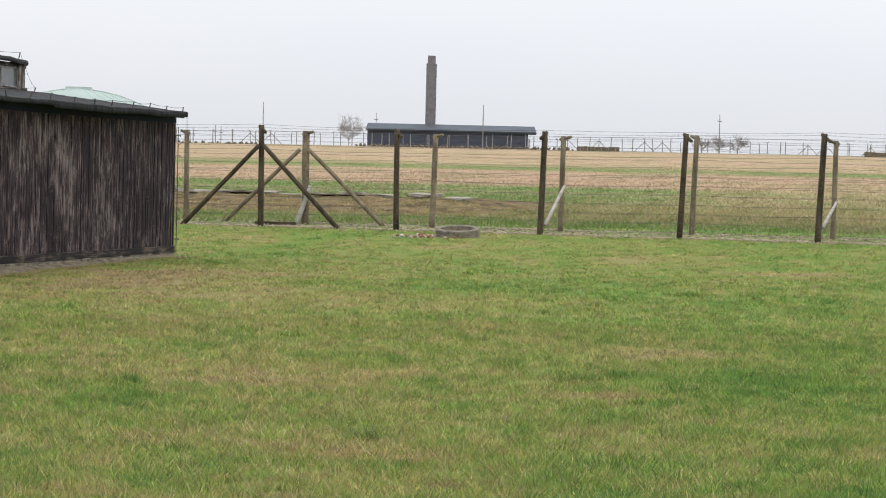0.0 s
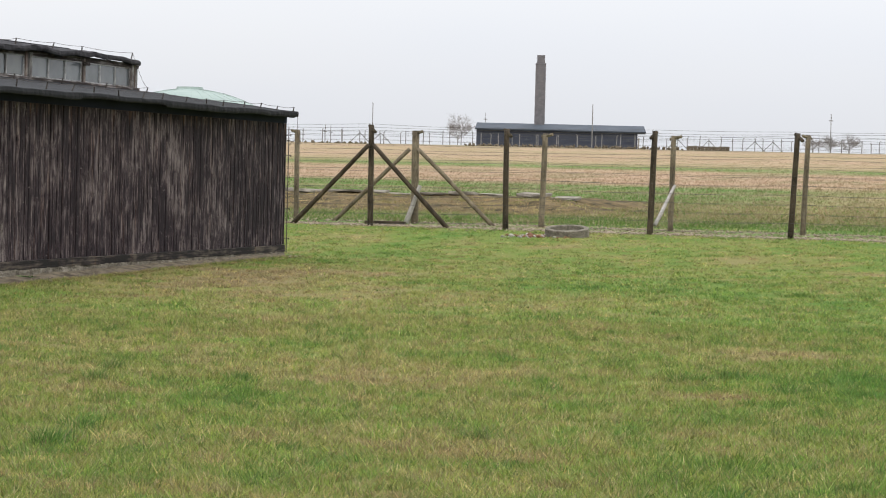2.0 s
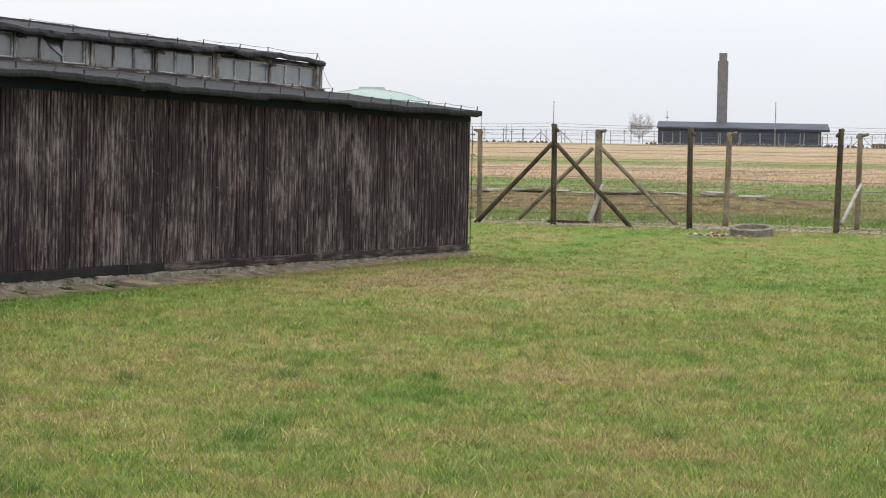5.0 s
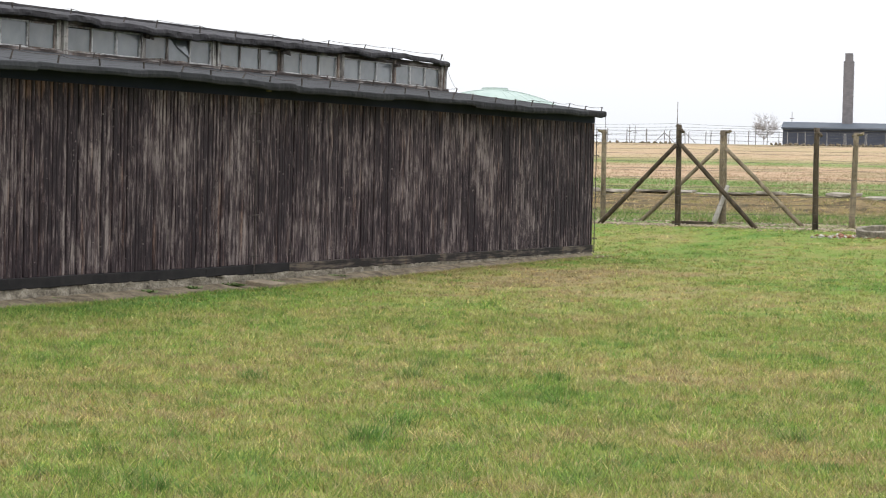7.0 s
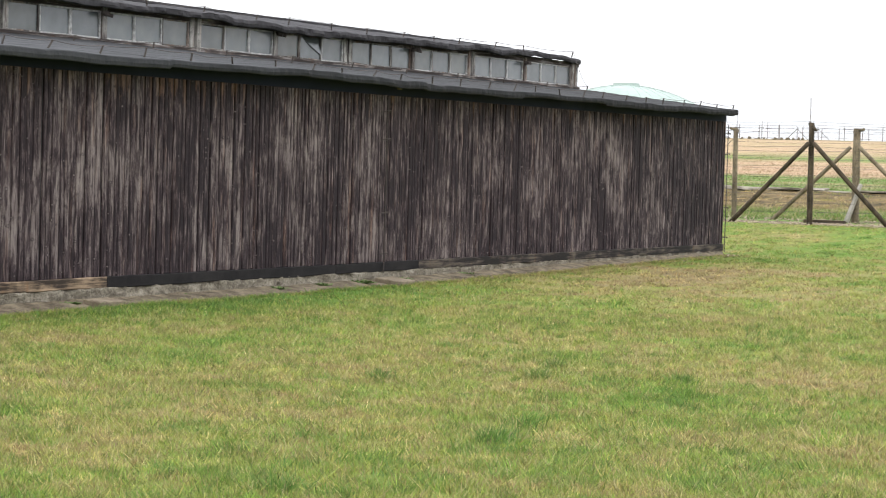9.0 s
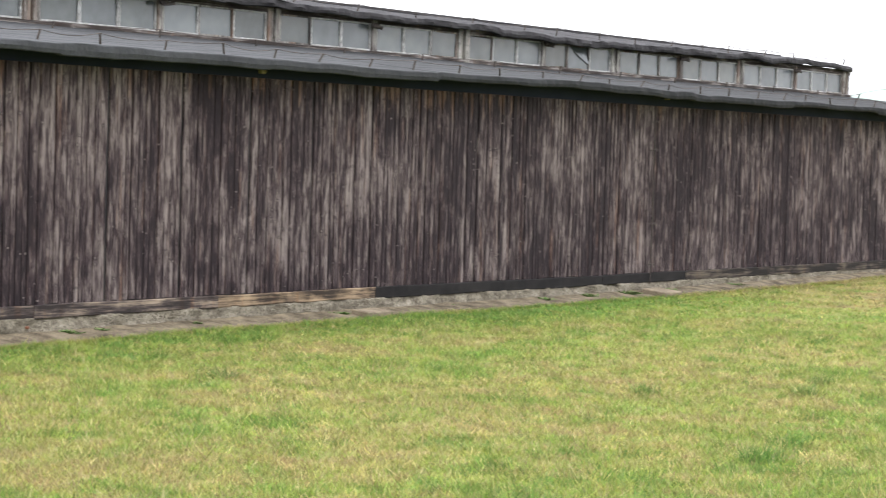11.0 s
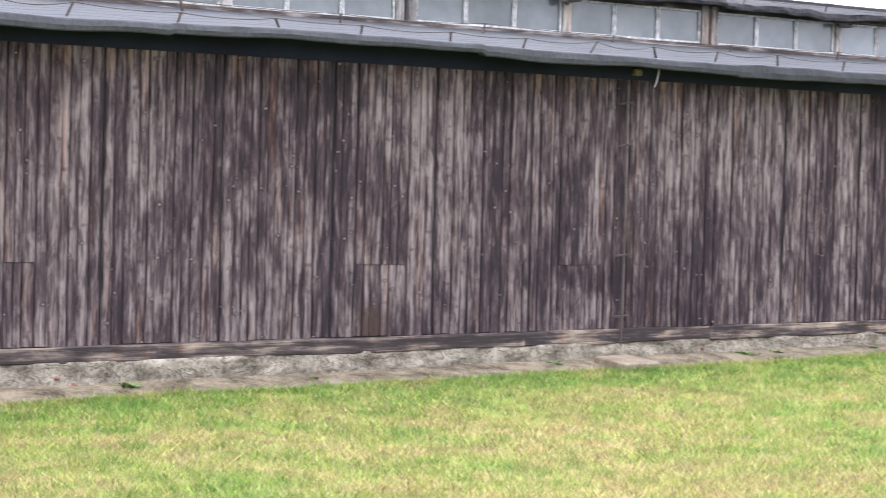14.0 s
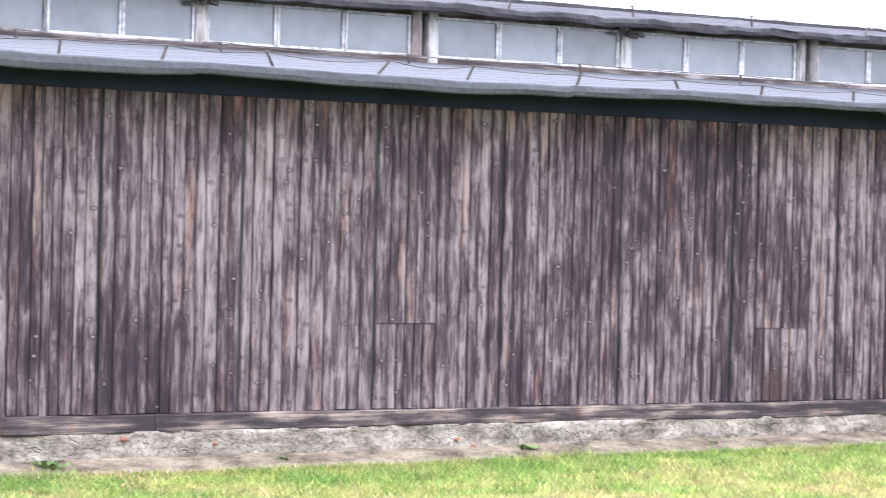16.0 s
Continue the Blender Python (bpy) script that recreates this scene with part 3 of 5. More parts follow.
# the sill boards along the foot of the wall
at, i = -0.13, 0
for end in (3.9, 8.4, 12.9, 15.4, 20.9, 23.9, 26.8, 29.3, 33.4, 37.0, 41.0):
    rnd = random.Random(500 + i)
    bm = bmesh.new()
    n = max(2, int((end - at) / 0.5))
    row = []
    for j in range(n + 1):
        x = -(at + (end - at - 0.006) * j / n)
        dz, dy = rnd.gauss(0, 0.003), rnd.gauss(0, 0.002)
        top = 0.212 + dz
        low = 0.075 + rnd.gauss(0, 0.005)
        row.append([bm.verts.new(p) for p in ((x, 0.05, low), (x, -0.024 + dy, low), (x, -0.03 + dy, low + 0.008), (x, -0.03 + dy, top - 0.01), (x, -0.022 + dy, top), (x, 0.05, top))])
    for a, b in zip(row, row[1:]):
        for k in range(6):
            bm.faces.new((a[k], a[(k + 1) % 6], b[(k + 1) % 6], b[k]))
    bm.faces.new(row[0])
    bm.faces.new(row[-1][::-1])
    part("sill_board", bm, BLACKPAINT if i in (3, 4) else SILL_OLD if i < 3 else SILL_TAN if i == 5 else SILL, barrack, "black painted sill board" if i in (3, 4) else "dark old sill board" if i < 3 else "bare tan sill board" if i == 5 else "")
    at, i = end, i + 1

# plinth of rough concrete, and the worn concrete apron before it
bm = bmesh.new()
nx, nz = 1100, 10
rows = []
for j in range(nx + 1):
    s = -0.12 + (LENGTH + 0.12) * j / nx
    g = float(ground_z(*world_at(s, 0)[:2])) - 0.12
    col = []
    for k in range(nz + 1):
        z = g + (0.085 - g) * k / nz
        d = 0.030 * noise.fractal((s * 2.3, z * 6, 3.1), 1.0, 2.0, 5) + 0.022 * noise.noise((s * 9, z * 22, 1.7)) + 0.02 * max(0.0, noise.noise((s * 3.0, z * 30, 8.0)))
        y = -0.022 + d - 0.02 * (1 - k / nz)
        col.append(bm.verts.new((-s, y, z)))
    col.append(bm.verts.new((-s, 0.06, 0.085)))
    rows.append(col)
for a, b in zip(rows, rows[1:]):
    for k in range(nz + 1):
        bm.faces.new((a[k], a[k + 1], b[k + 1], b[k]))
part("plinth", bm, CONCRETE, barrack, "crumbling rough concrete plinth", True)

bm = bmesh.new()
rows = []
for j in range(321):
    s = 0.0 + (LENGTH) * j / 320
    wide = 0.46 + 0.05 * noise.noise((s * 0.8, 1.0, 2.0)) + 0.05 * noise.noise((s * 3.1, 4.0, 2.0))
    wide *= min(1.0, 0.32 + s / 14.0)
    col = []
    for k in range(7):
        y = 0.0 - wide * k / 6
        g = float(ground_z(*world_at(s, y)[:2]))
        z = g + 0.075 * (1 - k / 6) + 0.012 * noise.fractal((s * 2, y * 7, 7.7), 1.0, 2.0, 4) - (0.10 if k == 6 else -0.012)
        col.append(bm.verts.new((-s, y - (0.02 if k == 6 else 0), z)))
    rows.append(col)
for a, b in zip(rows, rows[1:]):
    for k in range(6):
        bm.faces.new((a[k], a[k + 1], b[k + 1], b[k]))
part("apron", bm, APRON, barrack, "worn concrete apron along the plinth", True)

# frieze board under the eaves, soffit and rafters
slab("frieze_board", X_NEAR, X_FAR, -0.012, 0.03, 2.668, 2.86, EAVES_DARK, label="dark bluish frieze board with the eaves' shade in its colour")


def roof_sheet(name, y_out, z_out, y_in, z_in, x0, x1, seed, sag, lip, material, label, crown=0.0, ragged=1.0, draw=0.12):
    """A felt roof with an uneven edge that is folded down over the eaves board."""
    bm = bmesh.new()
    n = int(abs(x1 - x0) / 0.05)
    rows = []
    y_eave = y_out
    for j in range(n + 1):
        x = x0 + (x1 - x0) * j / n
        y_out = y_eave + draw * max(0.0, min(1.0, 1 + (x - 0.2) / 4.0))   # drawn in towards the far end
        step = 0.034 * (noise.noise((math.floor(x / 3.35) * 5.3, seed, 0.0)))
        wave = sag * noise.fractal((x * 0.30, seed, 0.3), 1.0, 2.0, 3) + 0.55 * sag * noise.noise((x * 1.5, seed, 2.2)) + step
        wave += crown * max(0.0, 1 - max(0.0, -x - 3.0) / 5.0) if x > -8 else 0.0
        rip = ragged * (0.016 * noise.noise((x * 3.3, seed, 5.0)) + 0.008 * noise.noise((x * 9.0, seed, 6.0)))
        wave += (ragged - 1) * 0.014 * noise.fractal((x * 3.0, seed, 4.0), 1.0, 2.0, 4)
        lipz = lip * (1 + 0.16 * noise.noise((x * 0.9, seed, 9.0)) + 0.30 * noise.noise((math.floor(x / 3.35) * 3.7, seed, 1.5)))
        prof = [(y_out + 0.10, z_out - lipz + 0.012 + wave), (y_out + 0.012 + rip, z_out - lipz + wave), (y_out + rip, z_out - lipz + 0.010 + wave), (y_out - 0.010 + rip * 1.5, z_out - lipz * 0.55 + wave), (y_out - 0.004 + rip, z_out - 0.018 + wave), (y_out + rip * 0.5, z_out - 0.008 + wave),
                (y_out + 0.008, z_out - 0.001 + wave), (y_out + 0.030, z_out + 0.002 + wave)]
        for k in range(1, 9):
            f = k / 8
            w = wave * (1 - f) + 0.012 * noise.noise((x * 0.9, f * 5, seed)) + 0.010 * noise.noise((x * 2.2, f * 9, seed + 3))
            if k < 8:                                 # the laps of the felt
                prof.append((y_out + (y_in - y_out) * f - 0.03, z_out + (z_in - z_out) * f + w - 0.009))
            prof.append((y_out + (y_in - y_out) * f, z_out + (z_in - z_out) * f + w))
        rows.append([bm.verts.new((x, y, z)) for y, z in prof])
    for a, b in zip(rows, rows[1:]):
        for k in range(len(a) - 1):
            bm.faces.new((a[k], a[k + 1], b[k + 1], b[k]))
    ob = part(name, bm, material, barrack, label, False)
    mod = ob.modifiers.new("thick", "SOLIDIFY")
    mod.thickness, mod.offset = 0.02, -1
    return ob


EAVE_Y, EAVE_Z = -0.35, 2.885
roof_sheet("lower_roof", EAVE_Y, EAVE_Z, CL, 3.295, X_FAR + 0.06, X_NEAR - 0.25, 1.7, 0.034, 0.112, FELT, "grey roofing felt folded over the eaves")
slab("soffit", X_NEAR, X_FAR, EAVE_Y + 0.15, 0.0, 2.835, 2.850, EAVES_DARK)
bm = bmesh.new()
y0, z0, y1, z1 = WIDTH + 0.3, 2.88, WIDTH - CL, 3.25
bm.faces.new([bm.verts.new(p) for p in ((X_FAR + 0.06, y0, z0), (X_NEAR - 0.25, y0, z0), (X_NEAR - 0.25, y1, z1), (X_FAR + 0.06, y1, z1))])
part("rear_roof", bm, FELT_OLD, barrack).modifiers.new("thick", "SOLIDIFY").thickness = 0.04

# clerestory: sill beam, double posts each 4.7 m, single posts between, three panes to a half bay
slab("clerestory_sill", X_NEAR, X_FAR, CL - 0.06, CL + 0.08, 3.265, 3.335, RAIL, bevel=0.008)
slab("clerestory_head", X_NEAR, X_FAR, CL - 0.03, CL + 0.08, 3.735, 3.83, RAIL, bevel=0.006)
# added dark sheet behind the panes, in place of the interior's shade
slab("inner_screen", X_NEAR, X_FAR - 0.1, CL + 0.55, CL + 0.60, 3.2, 3.9, INSIDE_SHADE)
BAY = 2.342
half_bays = int(LENGTH / BAY) + 1
for i in range(half_bays):
    s0, s1 = 0.14 + i * BAY, 0.14 + (i + 1) * BAY
    if s0 > LENGTH - 0.5:
        break
    s1 = min(s1, LENGTH)
    rnd = random.Random(900 + i)
    double = i % 2 == 0
    if double:
        for dx in (-0.085, 0.085):
            slab("window_post", -s0 - dx - 0.055, -s0 - dx + 0.055, CL - 0.055 + rnd.uniform(-0.01, 0.01), CL + 0.06, 3.26, 3.80, FRAME, bevel=0.006)
    else:
        slab("window_post", -s0 - 0.06, -s0 + 0.06, CL - 0.05, CL + 0.06, 3.26, 3.80, FRAME, bevel=0.006)
        bm = bmesh.new()                              # the dark iron fastening high on the post
        for q in range(7):
            a = rnd.uniform(-0.17, 0.17)
            prism(bm, (-s0 + a * 0.2, CL - 0.05, 3.705 + rnd.uniform(-0.02, 0.02)), (-s0 + a, CL - 0.14, 3.705 + rnd.uniform(-0.045, 0.03)), 0.022, 0.024, 5)
        part("iron_fastening", bm, IRON, barrack, "dark iron shutter fastening")
    lo, hi = s0 + (0.14 if double else 0.06), s1 - (0.06 if double else 0.14)
    w = (hi - lo) / 3
    for j in range(3):
        a, b = lo + j * w, lo + (j + 1) * w
        sash = new("sash")
        sash.parent = barrack
        bm = bmesh.new()
        box(bm, -b + 0.004, -b + 0.028, CL - 0.022, CL + 0.02, 3.335, 3.735)
        box(bm, -a - 0.028, -a - 0.004, CL - 0.022, CL + 0.02, 3.335, 3.735)
        box(bm, -b + 0.028, -a - 0.028, CL - 0.020, CL + 0.018, 3.335, 3.360)
        box(bm, -b + 0.028, -a - 0.028, CL - 0.020, CL + 0.018, 3.712, 3.735)
        part("sash_frame", bm, PAINT if rnd.random() < 0.75 else FRAME, sash)
        tip = rnd.uniform(-0.004, 0.004)
        x0, x1, zl, zh = -b + 0.03, -a - 0.03, 3.360, 3.712
        if (i, j) == (4, 1):                          # cracked across, one shard out of true
            shards = [([(x0, zl), (x1, zl), (x1, 3.43), ((x0 + x1) / 2, 3.55), (x0 + 0.07, zh), (x0, zh)], tip), ([(x1, 3.434), (x1, zh), (x0 + 0.074, zh), ((x0 + x1) / 2 + 0.004, 3.553)], 0.03)]
        elif (i, j) == (5, 2):
            shards = [([(x0, zl), (x1, zl), (x1, 3.694), (x0, 3.699)], tip)]
        else:
            shards = [([(x0, zl), (x1, zl), (x1, zh), (x0, zh)], tip)]
        for pts, lean in shards:
            bm = bmesh.new()
            front, back = [[bm.verts.new((x, CL + y + (lean if z > 3.5 else -lean), z)) for x, z in pts] for y in (0.0, 0.004)]
            bm.faces.new(front)
            bm.faces.new(back[::-1])
            for q in range(len(pts)):
                bm.faces.new((front[q], back[q], back[(q + 1) % len(pts)], front[(q + 1) % len(pts)]))
            part("pane", bm, GLASS, sash, "cracked window pane" if len(shards) > 1 else "")

roof_sheet("upper_roof", CL - 0.22, 3.855, WIDTH / 2, 4.10, X_FAR - 0.08, X_NEAR - 0.2, 8.3, 0.050, 0.10, FELT_OLD, "rough weathered felt on the clerestory roof", 0.07, 2.2)
bm = bmesh.new()
bm.faces.new([bm.verts.new(p) for p in ((X_FAR - 0.08, WIDTH / 2, 4.10), (X_NEAR - 0.2, WIDTH / 2, 4.10), (X_NEAR - 0.2, WIDTH - CL + 0.2, 3.85), (X_FAR - 0.08, WIDTH - CL + 0.2, 3.85))])
part("upper_rear_roof", bm, FELT_OLD, barrack).modifiers.new("thick", "SOLIDIFY").thickness = 0.04
slab("upper_rear_wall", X_NEAR, X_FAR - 0.06, WIDTH - CL - 0.05, WIDTH - CL, 3.2, 3.9, BOARD_FAR)

# ---- the two rows of barbed wire fence ----
FENCE_S, BACK_S = -11.8, -14.6


def fence_point(b, s, z):
    return CORNER + ALONG * s + INTO * b + Vector((0, 0, z))


def bar_between(name, a, b, r0, r1, material, parent, sides=10, seed=0.0):
    """A slightly crooked round timber."""
    a, b = Vector(a), Vector(b)
    bm = bmesh.new()
    q = (b - a).to_track_quat("Z", "Y").to_matrix()
    rings = []
    n = 7
    for i in range(n):
        f = i / (n - 1)
        bend = Vector((0.012 * noise.noise((seed, f * 2.0, 1.0)), 0.012 * noise.noise((seed, f * 2.0, 5.0)), 0))
        c = a.lerp(b, f) + q @ bend
        r = r0 + (r1 - r0) * f
        ring = []
        for k in range(sides):
            t = 2 * math.pi * k / sides
            rr = r * (1 + 0.08 * noise.noise((seed + math.cos(t), math.sin(t), f * 6)))
            ring.append(bm.verts.new(c + q @ Vector((rr * math.cos(t), rr * math.sin(t), 0.006 * noise.noise((k, seed, 0.0)) if i in (0, n - 1) else 0))))
        rings.append(ring)
    for u, v in zip(rings, rings[1:]):
        for k in range(sides):
            bm.faces.new((u[k], u[(k + 1) % sides], v[(k + 1) % sides], v[k]))
    bm.faces.new(rings[0][::-1])
    bm.faces.new(rings[-1])
    return part(name, bm, material, parent, smooth=True)


def wire_run(bm, pts, r, barbs, rnd):
    """A strand from post to post with a little sag, and barbs."""
    for a, b in zip(pts, pts[1:]):
        a, b = Vector(a), Vector(b)
        sag = rnd.uniform(0.01, 0.035)
        prev = a
        n = 6
        for i in range(1, n + 1):
            f = i / n
            p = a.lerp(b, f) - Vector((0, 0, sag * 4 * f * (1 - f)))
            prism(bm, prev, p, r, r, 3)
            if barbs:
                for g in (0.2, 0.45, 0.7, 0.95):
                    c = prev.lerp(p, g)
                    d = Vector((rnd.uniform(-1, 1), rnd.uniform(-1, 1), rnd.uniform(-1, 1))).normalized() * 0.022
                    prism(bm, c - d, c + d, r * 0.8, r * 0.8, 3)
            prev = p


def fence(name, s, posts, braces, material, label, wire_heights, seed, bracket):
    rnd = random.Random(seed)
    base = fence_point(posts[len(posts) // 2][0], s, 0.4)
    f = empty(name, Matrix.Translation(base), label, "fence", "double barbed wire fence")
    for i, (b0, b1, z0, z1, r) in enumerate(posts):
        low, top = fence_point(b0, s, z0 - 0.25) - base, fence_point(b1, s, z1) - base
        post = bar_between("post", low, top, r * 1.06, r * 0.95, material[i % len(material)], f, 10, seed + i * 3.3)
        if bracket:                                  # a slanting wooden arm on the post's head
            c = top + Vector((0, 0, -0.07))
            lean = bracket * (1 if rnd.random() > 0.3 else -0.6)
            d = (INTO * -lean + ALONG * 0.10 + Vector((0, 0, 0.05 if bracket > 0.16 else -0.12)))
            bm = bmesh.new()
            prism(bm, c - d * 0.45, c + d, 0.045, 0.04, 6)
            part("arm", bm, material[i % len(material)], post)
    for i, (b0, z0, b1, z1, r) in enumerate(braces):
        bar_between("brace", fence_point(b0, s + 0.12, z0 - 0.12) - base, fence_point(b1, s + 0.10, z1) - base, r, r * 0.9, material[i % len(material)], f, 9, seed + 50 + i)
    for j, h in enumerate(wire_heights):
        bm = bmesh.new()
        pts = []
        for b0, b1, z0, z1, r in posts:
            t = h / 2.6
            pts.append(fence_point(b0 + (b1 - b0) * t, s + 0.09, z0 + (z1 - z0) * t + rnd.uniform(-0.015, 0.015)) - base)
        wire_run(bm, pts, 0.0032, h > 1.9, rnd)
        part("wire_strand", bm, WIRE, f)
    return f


fence("barbed_wire_fence", FENCE_S,
      [(16.2, 16.2, 0.33, 2.9, 0.065), (12.7, 12.7, 0.33, 2.9, 0.065), (9.1, 9.1, 0.33, 2.9, 0.065), (5.6, 5.6, 0.33, 2.9, 0.065), (2.07, 2.10, 0.33, 2.93, 0.072), (-1.48, -1.45, 0.42, 2.89, 0.070), (-5.13, -5.20, 0.36, 2.91, 0.074),
       (-8.57, -8.68, 0.41, 2.92, 0.070), (-11.88, -11.98, 0.40, 2.98, 0.076), (-15.4, -15.45, 0.42, 2.95, 0.07), (-18.9, -18.9, 0.42, 2.95, 0.07)],
      [(4.24, 0.36, 2.13, 2.42, 0.062), (-0.10, 0.40, 2.00, 2.42, 0.062)], [POSTWOOD],
      "dark mossy round timber posts strung with barbed wire", [0.12 + 0.235 * i for i in range(11)] + [2.55, 2.62], 11, 0.15)
fence("barbed_wire_fence", BACK_S,
      [(15.6, 15.6, 0.33, 2.85, 0.06), (12.1, 12.1, 0.33, 2.85, 0.06), (8.6, 8.6, 0.33, 2.85, 0.06), (5.11, 5.14, 0.32, 2.83, 0.068), (1.77, 1.80, 0.34, 2.86, 0.098), (-1.68, -1.73, 0.45, 2.85, 0.074), (-5.09, -5.12, 0.40, 2.86, 0.070),
       (-8.47, -8.55, 0.40, 2.94, 0.068), (-12.02, -12.05, 0.41, 2.88, 0.066), (-15.6, -15.6, 0.42, 2.9, 0.066), (-19.1, -19.1, 0.42, 2.9, 0.066)],
      [(4.17, 0.36, 1.93, 2.37, 0.060), (-0.55, 0.40, 1.69, 2.37, 0.060)], [GREYWOOD],
      "weathered grey-brown round timber posts strung with barbed wire", [0.10 + 0.235 * i for i in range(11)] + [2.52, 2.58], 23, 0.22)

# ---- far building, chimney and dome on the crest ----
FARZ = 7.02
shed = empty("long_shed", pose(2.0, 440.0, FARZ, 0, 0, -2), "long low black shed with a grey roof and tall brick chimney", "building")
bm = bmesh.new()
box(bm, -16.6, 13.6, -5, 5, -1.5, 3.75, 0)
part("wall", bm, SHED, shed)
bm = bmesh.new()
v = [bm.verts.new(p) for p in ((-16.9, -5.6, 3.7), (15.2, -5.6, 3.7), (14.8, 0, 4.9), (-16.9, 0, 4.9), (-16.9, 5.6, 3.7), (15.2, 5.6, 3.7))]
bm.faces.new((v[0], v[1], v[2], v[3]))
bm.faces.new((v[3], v[2], v[5], v[4]))
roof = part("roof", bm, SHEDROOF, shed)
roof.modifiers.new("thick", "SOLIDIFY").thickness = 0.25
bm = bmesh.new()
box(bm, -5.95, -4.05, -1, 1, 3.5, 16.4, 0.05)
box(bm, -5.72, -4.28, -0.8, 0.8, 16.4, 17.9, 0.05)
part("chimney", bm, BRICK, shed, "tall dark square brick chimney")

# green copper dome of a pavilion past the crest
dome = empty("domed_pavilion", pose(-73.8, 464.2, 6.8), "wide shallow pale green copper dome on a round drum", "pavilion")
bm = bmesh.new()
prof = [(0.0, 11.45), (2.6, 11.40), (2.75, 11.0)] + [(r, 11.05 - r * r / 56.0) for r in (2.9, 5, 7, 9, 11, 13, 15, 17, 18.5)] + [(18.6, 4.6), (17.4, 4.5)]
rings = [[bm.verts.new((r * math.cos(2 * math.pi * i / 64), r * math.sin(2 * math.pi * i / 64), z)) for i in range(64)] for r, z in prof[1:]]
top = bm.verts.new((0, 0, prof[0][1]))
for i in range(64):
    bm.faces.new((top, rings[0][i], rings[0][(i + 1) % 64]))
for u, v in zip(rings, rings[1:]):
    for i in range(64):
        bm.faces.new((u[i], v[i], v[(i + 1) % 64], u[(i + 1) % 64]))
part("dome", bm, COPPER, dome, smooth=False)
for i in range(32):                                 # standing seams of the copper
    bm = bmesh.new()
    t = 2 * math.pi * i / 32
    for (r0, z0), (r1, z1) in zip(prof[3:11], prof[4:12]):
        prism(bm, (r0 * math.cos(t), r0 * math.sin(t), z0 + 0.03), (r1 * math.cos(t), r1 * math.sin(t), z1 + 0.03), 0.03, 0.03, 4)
    part("seam", bm, COPPER, dome)
bm = bmesh.new()
prism(bm, (0, 0, -1), (0, 0, 4.6), 16.5, 16.5, 48)
part("drum", bm, CONCRETE, dome)

# details of the shed
bm = bmesh.new()
v = [bm.verts.new(p) for p in ((13.62, -5, -1.0), (13.62, 5, -1.0), (13.62, 5, 3.7), (13.62, 0, 4.75), (13.62, -5, 3.7))]
bm.faces.new(v)
part("gable", bm, SHED, shed).modifiers.new("thick", "SOLIDIFY").thickness = 0.1
bm = bmesh.new()
box(bm, 13.7, 14.0, -4.9, -2.2, 0.4, 2.5)
part("porch", bm, STONE, shed, "pale boarded porch side")
for z in (5.6, 7.7, 9.8, 11.9, 14.0, 16.1):
    bm = bmesh.new()
    box(bm, -5.98, -4.02, -1.03, 1.03, z, z + 0.08)
    part("chimney_band", bm, BRICK, shed)


def crest_z(x, y):
    return float(ground_z(x, y))


# ---- fences far off on the crest ----
def far_fence(y_line, x0, x1, step, seed, label):
    rnd = random.Random(seed)
    f = empty("post_fence", pose((x0 + x1) / 2, y_line, crest_z((x0 + x1) / 2, y_line)), label, "fence", "fences on the crest")
    base = f.matrix_world.translation.copy()
    meshes = []
    for h in (2.15, 2.35, 2.55):
        bm = bmesh.new()
        prism(bm, (0, 0, -0.4), (0, 0, h), 0.085, 0.075, 6)
        prism(bm, (0, 0, h - 0.05), (0.22, -0.1, h + 0.12), 0.05, 0.05, 5)
        meshes.append(mesh_of("post", bm, MAST))
    x = x0
    bm = bmesh.new()
    last = None
    while x < x1:
        y = y_line + rnd.uniform(-0.5, 0.5)
        ob = part("post", rnd.choice(meshes), MAST, f)
        ob.location = Vector((x, y, crest_z(x, y))) - base
        ob.rotation_euler = (rnd.gauss(0, 0.02), rnd.gauss(0, 0.02), rnd.uniform(0, 6))
        here = Vector((x, y, crest_z(x, y))) - base
        if last is not None:
            for h in (0.7, 1.4, 2.1):
                prism(bm, last + Vector((0, 0, h)), here + Vector((0, 0, h)), 0.006, 0.006, 3)
        if rnd.random() < 0.09:
            b2 = bmesh.new()
            prism(b2, here + Vector((-2.0, 0, 0)), here + Vector((0, 0, 2.0)), 0.07, 0.07, 6)
            prism(b2, here + Vector((2.0, 0, 0)), here + Vector((0, 0, 2.0)), 0.07, 0.07, 6)
            part("brace", b2, MAST, f)
        last = here
        x += step * rnd.uniform(0.85, 1.15)
    part("wire", bm, WIRE, f)


far_fence(424, -75, 95, 3.6, 3, "grey timber post fence with wire along the crest")
far_fence(430, -75, 95, 3.9, 4, "second grey timber post fence with wire along the crest")


def mast(x, y, h, r=0.10, cross=False):
    z = crest_z(x, y)
    m = empty("utility_pole", pose(x, y, z), "tall thin grey pole standing by the crest", "pole", "poles on the crest")
    bm = bmesh.new()
    prism(bm, (0, 0, -0.5), (0, 0, h), r, r * 0.6, 8)
    part("shaft", bm, MAST, m)
    if cross:
        bm = bmesh.new()
        box(bm, -0.35, 0.35, -0.06, 0.06, h - 1.3, h - 1.15)
        part("crossbar", bm, MAST, m)


mast(-33.1, 418.7, 7.6)
mast(-41.9, 421.0, 3.3, 0.08, True)
mast(-40.9, 421.0, 3.2, 0.08, True)
mast(-13.45, 446.0, 6.6, 0.08, True)
